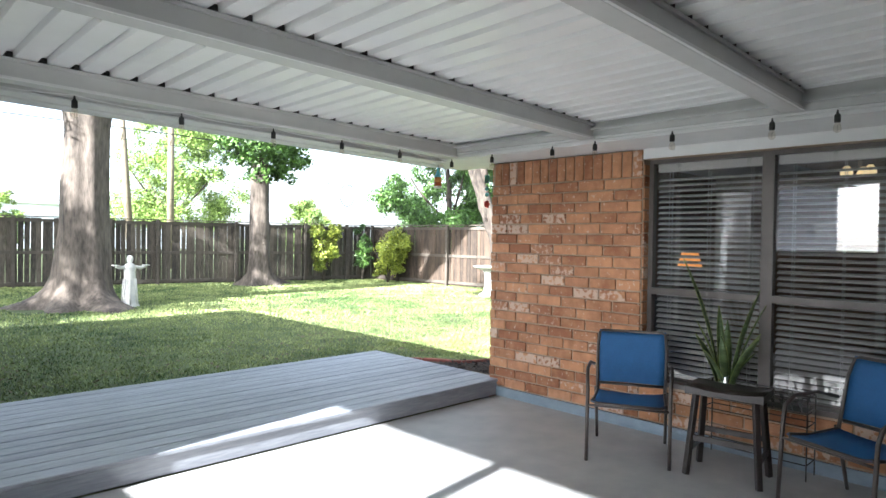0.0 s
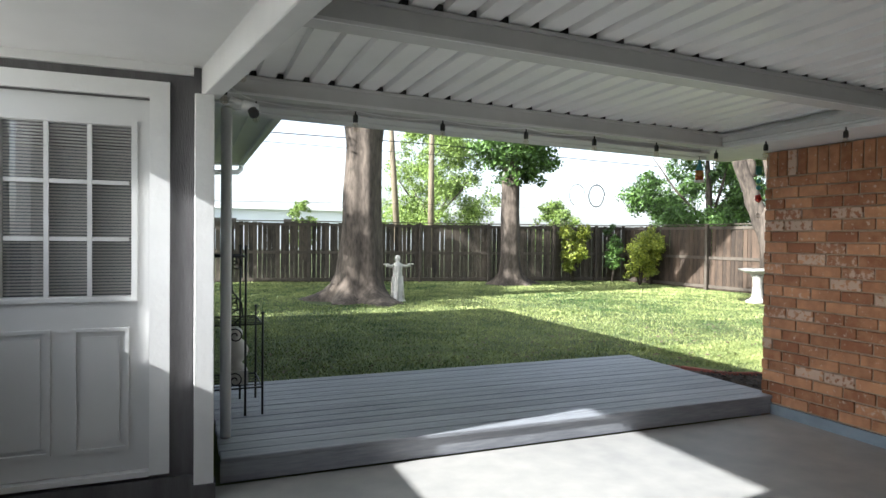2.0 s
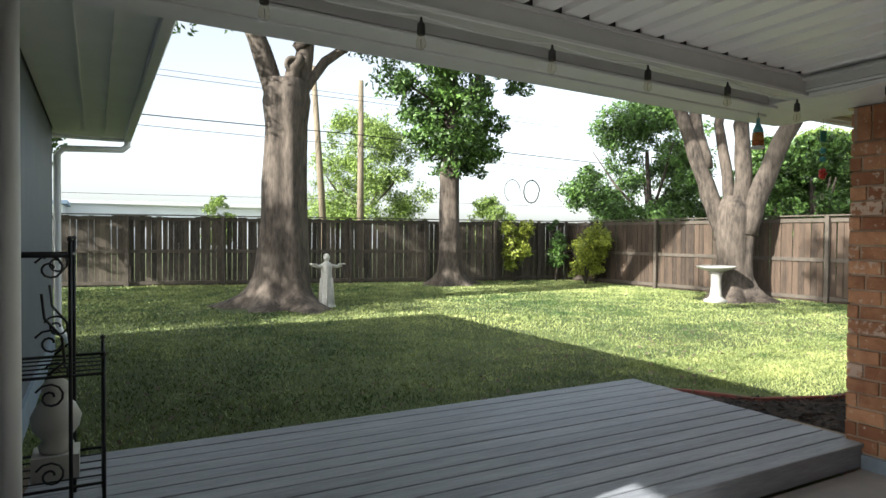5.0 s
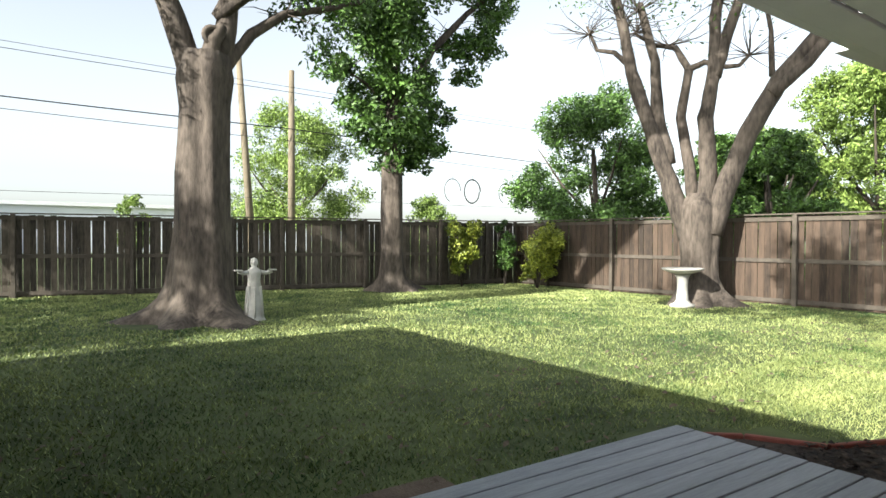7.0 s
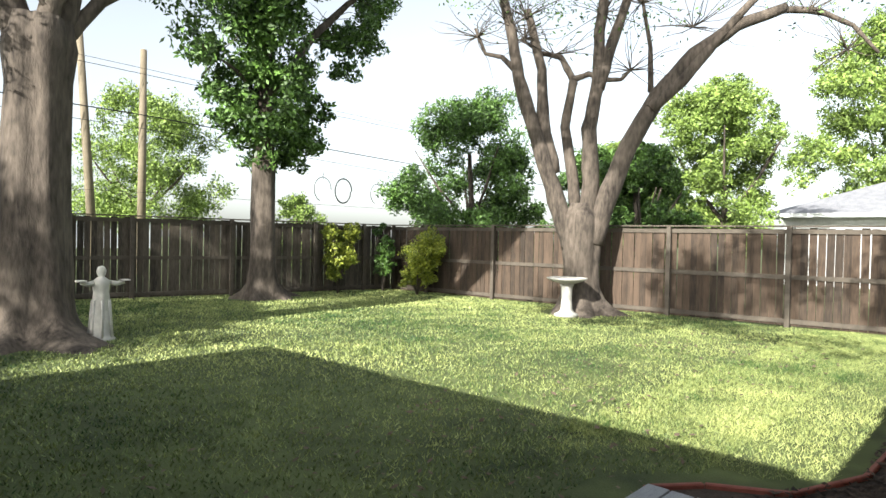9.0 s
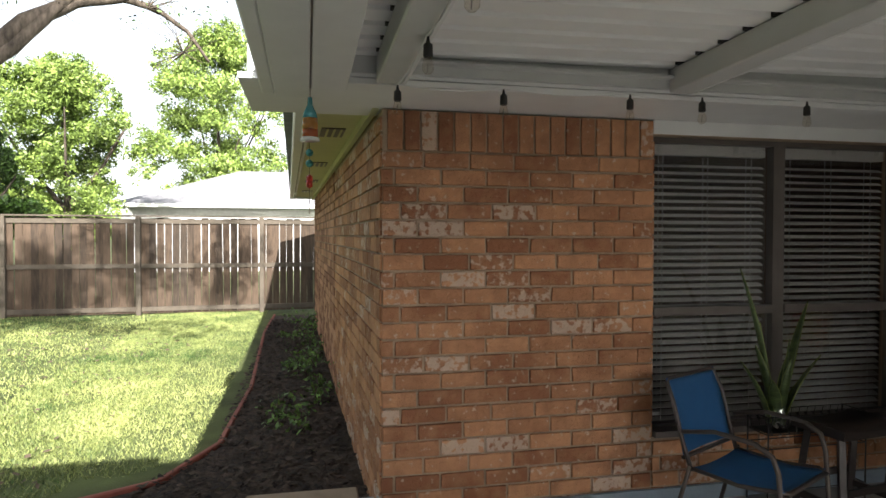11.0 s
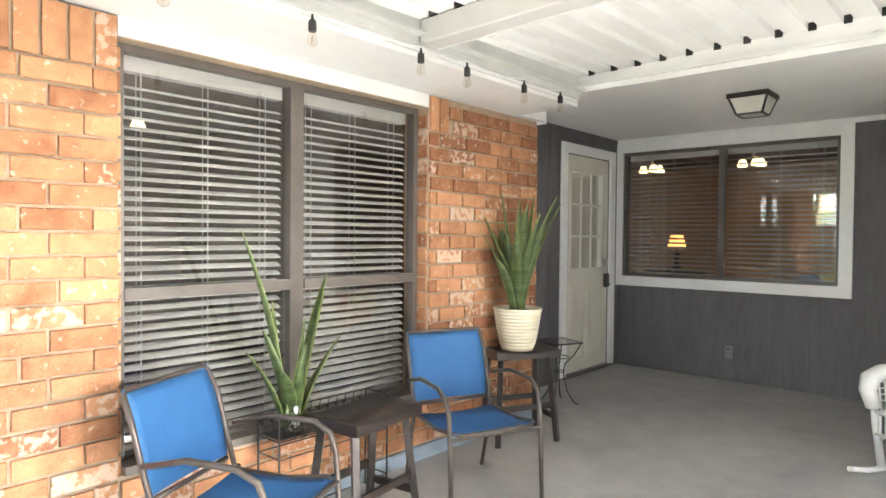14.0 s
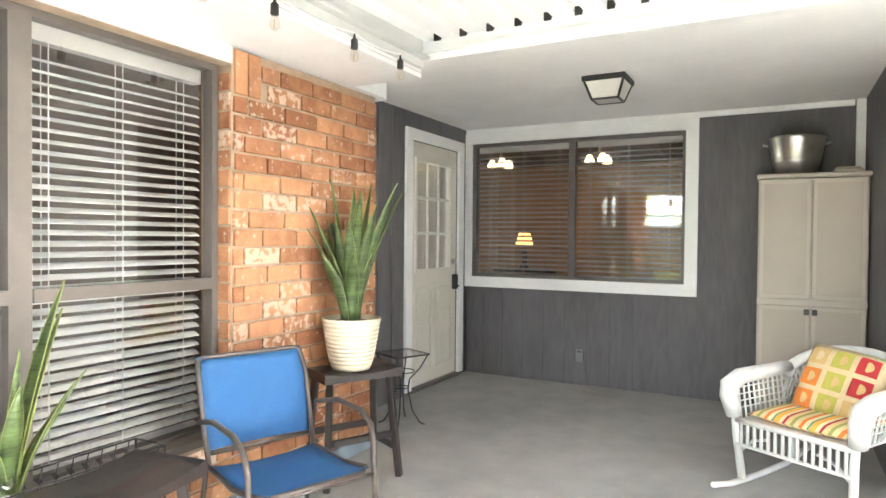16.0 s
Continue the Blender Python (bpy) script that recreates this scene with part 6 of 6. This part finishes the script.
def wind_chime(m):
    t = thing("wind_chime", "hanging ornament with teal square and red flower below the eave", "wind chime", m)
    teal, red = mat("teal_enamel", (0.05, 0.25, 0.24), 0.4, 0.2, 20), mat("red_enamel", (0.5, 0.03, 0.02), 0.4, 0.2, 20)
    bm = bmesh.new()
    tube(bm, [(0, 0, 0), (0, 0, -0.62)], 0.0015, 4)
    part("cord", bm, BLACK, t)
    part("square", bevelled(cuboid(-0.035, 0.035, -0.005, 0.005, -0.22, -0.14), 0.003), teal, t)
    for k, z in enumerate((-0.28, -0.34)):
        bm = bmesh.new()
        bmesh.ops.create_icosphere(bm, subdivisions=2, radius=0.022, matrix=Matrix.Translation((0, 0, z)))
        part("bead", bm, teal, t)
    bm = bmesh.new()
    for k in range(5):
        a = 2 * math.pi * k / 5
        bmesh.ops.create_icosphere(bm, subdivisions=1, radius=0.02, matrix=Matrix.Translation((0.022 * math.cos(a), 0, -0.44 + 0.022 * math.sin(a))))
    part("flower", bm, red, t)
    bm = bmesh.new()
    tube(bm, [(0.02 * math.cos(a), 0, -0.60 + 0.02 * math.sin(a)) for a in [2 * math.pi * k / 12 for k in range(13)]], 0.004, 5)
    part("ring", bm, STEEL, t)


wind_chime(pose(4.95, 4.66, 2.29))

# ---- beyond the fence ----
def utility_pole(x, y, h, lean, label, arm=True):
    t = thing("utility_pole", label, "utility pole", pose(x, y, GZ))
    bm = bmesh.new()
    tube(bm, [(0, 0, 0), (lean * 0.5, 0, h * 0.5), (lean, 0, h)], [0.17, 0.15, 0.12], 10)
    part("pole", bm, POLE, t, "weathered wooden pole")
    if arm:
        part("crossarm", cuboid(lean - 0.08, lean + 0.08, -0.9, 0.9, h - 0.5, h - 0.38), POLE, t)


utility_pole(9.75, 30, 9.1, -0.64, "leaning wooden utility pole beyond the fence", False)
utility_pole(11.43, 30.05, 8.75, 0.0, "wooden utility pole carrying wires beyond the fence", False)


def wires():
    t = thing("power_line", "dark sagging power lines crossing above the fence", "power line")
    mid = lambda z: (11.43, 29.85, z)
    runs = [((-30, 29.0, 7.2), mid(6.1), (60, 31.5, 6.0), 0.026), ((-30, 29.0, 7.1), mid(5.58), (60, 31.5, 5.0), 0.014), ((-30, 29.0, 9.0), mid(7.68), (60, 31.5, 8.4), 0.013), ((-30, 29.0, 9.3), mid(7.9), (60, 31.5, 8.7), 0.010), ((-30, 29.0, 3.5), mid(3.1), (60, 31.5, 4.2), 0.010)]
    for a, b, c, r in runs:
        bm = bmesh.new()
        pts = []
        for p, q in ((a, b), (b, c)):
            for k in range(10):
                f = k / 10
                v = Vector(p).lerp(Vector(q), f)
                v.z -= 0.7 * math.sin(math.pi * f) * 0.5
                pts.append(v)
        pts.append(Vector(c))
        tube(bm, pts, r, 4)
        part("wire", bm, BLACK, t)
    bm = bmesh.new()
    for cx, rad in ((21.6, 0.52), (20.3, 0.5), (23.9, 0.45)):
        pts = [(cx + rad * math.cos(a), 30.3 + 0.1 * k / 20, 3.9 + rad * 1.2 * math.sin(a)) for k, a in enumerate([2 * math.pi * k / 20 for k in range(21 if cx == 21.6 else 15)])]
        tube(bm, pts, 0.035 if cx == 21.6 else 0.02, 6)
        tube(bm, [(cx, 30.3, 3.9 + rad), (cx, 30.3, 4.75)], 0.012, 4)
    part("cable_coil", bm, BLACK, t, "black slack cable coils")


wires()


def warehouse():
    t = thing("warehouse", "long low white metal warehouse in the distance", "warehouse", pose(-10, 72, GZ))
    wm = mat("white_sheet_cladding", (0.78, 0.80, 0.83), 0.5, 0.05, 0.5)
    part("wall", cuboid(-30, 40, 0, 20, 0, 4.4), wm, t)
    part("roof", cuboid(-30.5, 40.5, -0.5, 20.5, 4.4, 4.75), TRIM, t)
    part("annex_wall", cuboid(-6, 8, -8, -0.1, 0, 4.0), wm, t)
    part("annex_roof", cuboid(-6.4, 8.4, -8.4, -0.6, 4.0, 4.3), mat("blue_roof", (0.25, 0.33, 0.45), 0.6), t)
    for k in range(9):
        part("window", cuboid(-28 + 8 * k, -25 + 8 * k, -0.05, -0.01, 2.2, 3.4), FRAME, t)


warehouse()


def neighbour():
    t = thing("neighbour_house", "neighbouring house with grey hipped shingle roof behind the fence", "house", pose(35.6, 5.6, GZ))
    part("wall", cuboid(-4.5, 6, -9, 6.6, 0, 2.95), mat("pale_wall", (0.5, 0.5, 0.5), 0.8), t)
    bm = bmesh.new()
    v = [bm.verts.new(c) for c in ((-5.1, -9.6, 3.0), (6.6, -9.6, 3.0), (6.6, 7.2, 3.0), (-5.1, 7.2, 3.0), (0.5, -4.5, 5.0), (0.5, 2.5, 5.0))]
    for f in ((0, 1, 4), (1, 2, 5, 4), (2, 3, 5), (3, 0, 4, 5), (3, 2, 1, 0)):
        bm.faces.new([v[i] for i in f])
    part("roof", bm, SHINGLE, t, "grey shingle hip roof")
    bm = bmesh.new()
    box(bm, -5.22, -5.11, -9.6, 7.3, 2.84, 3.0)
    box(bm, -5.1, 6.6, 7.21, 7.32, 2.84, 3.0)
    part("gutter", bm, TRIM, t, "white gutter")
    bm = bmesh.new()
    tube(bm, [(-5.16, 6.6, 2.85), (-4.7, 6.5, 2.6), (-4.56, 6.5, 2.4), (-4.56, 6.5, 0.1)], 0.05, 8)
    part("downspout", bm, TRIM, t)


neighbour()

# ---- mulch bed ----
bed = [(4.69, 6.2), (5.05, 6.3), (5.35, 6.05), (5.6, 5.6), (6.3, 5.32), (8.1, 5.24), (11.9, 5.35), (14.2, 5.3), (14.3, 4.305), (4.69, 4.305)]
bm = bmesh.new()
top = [bm.verts.new((x, y, GZ + 0.045)) for x, y in bed]
bot = [bm.verts.new((x, y, GZ - 0.1)) for x, y in bed]
bm.faces.new(top)
for i in range(len(bed)):
    j = (i + 1) % len(bed)
    bm.faces.new((bot[i], bot[j], top[j], top[i]))
structure("mulch_bed", bm, MULCH, "dark mulch bed along the brick wing")
edge = thing("bed_edging", "dark red scalloped edging around the mulch bed", "garden edging")
for a, b in zip(bed[:8], bed[1:8]):
    va, vb = Vector((*a, 0)), Vector((*b, 0))
    n = max(1, int((vb - va).length / 0.6))
    for k in range(n):
        bm = bmesh.new()
        p, q = va.lerp(vb, k / n), va.lerp(vb, (k + 1) / n)
        d = (q - p).normalized() * 0.004
        bar(bm, p + d + Vector((0, 0, GZ + 0.03)), q - d + Vector((0, 0, GZ + 0.03)), 0.04, 0.095)
        part("edging_strip", bevelled(bm, 0.008), EDGING, edge)
step = solid("stepping_stone", bevelled(cuboid(4.74, 5.17, 4.38, 5.03, GZ + 0.046, GZ + 0.10), 0.01), mat("tan_paver", (0.32, 0.25, 0.18), 0.9, 0.2, 12, 0.3), "tan concrete paver lying on the mulch", "paver")


def scatter(name, n, area, size, thick, material, z, seed, label, keep=lambda x, y: True):
    """Loose chips lying about."""
    g = np.random.default_rng(seed)
    verts, faces = [], []
    while len(faces) < n:
        x, y = g.uniform(area[0], area[1]), g.uniform(area[2], area[3])
        if not keep(x, y):
            continue
        a, s = g.uniform(0, math.pi), size * g.uniform(0.5, 1.4)
        w = s * g.uniform(0.25, 0.6)
        u, v = Vector((math.cos(a), math.sin(a), g.uniform(-0.4, 0.4))) * s, Vector((-math.sin(a), math.cos(a), g.uniform(-0.5, 0.5))) * w
        c = Vector((x, y, z + g.uniform(0, thick)))
        i = len(verts)
        verts += [c - u, c - v, c + u, c + v]
        faces.append((i, i + 1, i + 2, i + 3))
    return tagged(new(name, raw(name, verts, faces, material)), label, name.replace("_", " "), kind="stuff")


scatter("bark_chips", 9000, (4.7, 13.5, 4.32, 5.9), 0.03, 0.03, MULCH, GZ + 0.05, 1, "dark bark chips spread over the bed", lambda x, y: y < 6.1 - (x - 4.7) * 0.5 or y < 5.35)
scatter("dry_leaves", 900, (0.2, 13.0, 6.3, 9.0), 0.03, 0.02, SOIL, GZ + 0.03, 2, "dry fallen leaves on the lawn edge")
cl_ = [(x + 0.1 * math.sin(x * 9), 4.65 + 0.2 * math.sin(x * 3), GZ + 0.12, 0.22) for x in [6.5 + 0.5 * k for k in range(14)]]
leaf_cloud("ground_cover", cl_, 1600, 0.03, LEAF, 77, None, "sparse low green plants in the mulch bed")
bpy.data.objects["ground_cover"]["category"] = "ground cover"
bpy.data.objects["ground_cover"]["kind"] = "stuff"
structure("bare_patch", cuboid(0.08, 3.2, 6.15, 6.75, GZ - 0.05, GZ + 0.02), SOIL, "bare soil strip beside the deck")


def grass():
    """Short blades over the lawn, thicker towards the deck."""
    g = np.random.default_rng(5)
    n = 330000
    y = 6.2 + 15.5 * g.random(n) ** 1.5
    x = g.uniform(-0.5, 16.3, n)
    near = (y < 6.75) & (x < 3.2) & (g.random(n) < 0.85)
    bedm = (x > 4.7) & (y < 6.75 - (x - 5.1) * 0.9) & (y < 6.7)
    east = g.random(n) < 0.22
    y = np.where(east, g.uniform(5.5, 7.5, n), y)
    x = np.where(east, g.uniform(5.9, 16.3, n), x)
    bedm = np.where(east, (y < 6.65 - (x - 5.1) * 1.0) | (y < 5.5), bedm)
    clump = np.sin(x * 1.7 + 2 * np.sin(y * 0.9)) * np.sin(y * 1.3 + x * 0.4)
    keep = ~near & ~bedm & (g.random(n) < 0.78 + 0.2 * clump)
    trees = ((3.3, 14.95, 0.75), (9.6, 18.9, 0.5), (13.75, 12.1, 0.7))
    for tx, ty, tr in trees:
        keep &= (x - tx) ** 2 + (y - ty) ** 2 > tr * tr
    keep &= y < 22.3 - 0.2 * x
    x, y = x[keep], y[keep]
    n = len(x)
    s = 0.010 + 0.0022 * (y - 6)
    h = g.uniform(0.015, 0.042, n) * (1 + 0.02 * (y - 6))
    a = g.uniform(0, 2 * np.pi, n)
    lx, ly = g.normal(0, 0.02, n), g.normal(0, 0.02, n)
    z = np.full(n, GZ - 0.005) + np.array([0.03 * noise.noise(Vector((float(px) * 0.35, float(py) * 0.35, 0))) if px < 1e9 else 0 for px, py in zip(x, y)]) * (y > 7)
    v = np.stack([np.stack([x - np.cos(a) * s * 0.5, y - np.sin(a) * s * 0.5, z], 1), np.stack([x + np.cos(a) * s * 0.5, y + np.sin(a) * s * 0.5, z], 1), np.stack([x + lx, y + ly, z + h], 1)], 1).reshape(-1, 3)
    me = bpy.data.meshes.new("grass")
    me.vertices.add(len(v))
    me.vertices.foreach_set("co", v.ravel())
    me.loops.add(n * 3)
    me.loops.foreach_set("vertex_index", np.arange(n * 3))
    me.polygons.add(n)
    me.polygons.foreach_set("loop_start", np.arange(n) * 3)
    me.update(calc_edges=True)
    me.materials.append(BLADE)
    tagged(new("grass", me), "short green lawn grass, part in house shade, part sunlit", "grass", kind="stuff")


grass()

# ---- bricks ----
def lay_bricks():
    r = random.Random(6)
    L, H, D = 0.250, 0.0905, 0.014
    kinds = []
    for k in range(5):
        bm = bmesh.new()
        vs = box(bm, 0, D + r.uniform(-0.001, 0.001), 0, L - 0.013, 0, H - 0.013)
        for v in vs:
            v.co += Vector((r.uniform(-0.0015, 0.0015), r.uniform(-0.003, 0.003), r.uniform(-0.0025, 0.0025)))
        kinds.append(mesh_of("brick", bevelled(bm, 0.0025), BRICK))
    half = mesh_of("brick_half", bevelled(cuboid(0, D, 0, L / 2 - 0.013, 0, H - 0.013), 0.0025), BRICK)
    sold = mesh_of("brick_soldier", bevelled(cuboid(0, D, 0, H - 0.012, 0, 0.205), 0.0025), BRICK)

    def course_wall(parent, place, a0, a1, z0, z1, spare=None, soldier=None):
        """Fills a0..a1 by z0..z1; place(a, z) gives the pose of a brick's low corner."""
        row, z = 0, z0
        while z + H * 0.6 < z1:
            a = a0 - (L / 2 if row % 2 else 0) - (L * 0.13 if row % 3 == 0 else 0)
            while a < a1 - 0.02:
                s, e = max(a, a0), min(a + L, a1)
                if e - s > 0.035:
                    m = r.choice(kinds)
                    k = (e - s) / L
                    ob = new("brick", m)
                    ob.parent = parent
                    ob.matrix_basis = place(s, z + r.uniform(-0.001, 0.001)) @ Matrix.Translation((r.uniform(-0.003, 0.001), 0, 0)) @ Matrix.Diagonal((1, k, 1, 1))
                a += L
            z += H
            row += 1

    west = lambda a, z: pose(XB - 0.002, a, z)
    def soldiers(a0, a1):
        a = a0
        while a < a1 - 0.03:
            ob = new("brick", sold)
            ob.parent = brick_wall
            k = min(1, (a1 - a) / H)
            ob.matrix_basis = west(a, 1.998) @ Matrix.Translation((r.uniform(-0.002, 0.001), 0, 0)) @ Matrix.Diagonal((1, k, 1, 1))
            a += H
    course_wall(brick_wall, west, 2.735, YC, 0.007, 1.995)
    soldiers(2.735, YC)
    course_wall(brick_wall, west, -0.255, 0.928, 0.007, 1.995)
    course_wall(brick_wall, west, -0.255, 0.745, 1.998, 2.19)
    soldiers(0.75, 0.928)
    course_wall(brick_wall, west, 0.932, 2.73, 0.007, 0.37)
    # jamb returns
    for y0 in (0.931, 2.717):
        me = mesh_of("brick", bevelled(cuboid(0, 0.082, 0, 0.012, 0, H - 0.013), 0.0025), BRICK)
        for k in range(19):
            ob = new("brick", me)
            ob.parent = brick_wall
            ob.matrix_basis = pose(XB + 0.0125, y0, 0.007 + (k + 4.15) * H)
    # wing wall facing the lawn, near stretch as bricks, the rest joined
    place_n = lambda a, z: Matrix.Translation((a, YC + 0.002, z)) @ pose(0, 0, 0, 0, 0, -90)
    course_wall(brick_north, place_n, XB + 0.013, 7.9, -0.08, 2.2)
    bm = bmesh.new()
    row, z = 0, -0.08
    while z < 2.2:
        a = 7.91 + (L / 2 if row % 2 else 0)
        while a < 12.9:
            box(bm, a, a + L - 0.013, YC - 0.011, YC + 0.002, z, z + H - 0.013)
            a += L
        z += H
        row += 1
    tagged(part("brickwork", bm, BRICK_FAR, brick_north), "orange brick courses", kind="stuff")


BRICK_FAR = mat("brick_clay_far", (0.34, 0.13, 0.065), 0.85, 0.4, 10, 0.4, 80, second=(0.54, 0.29, 0.17), island=0.9)
lay_bricks()
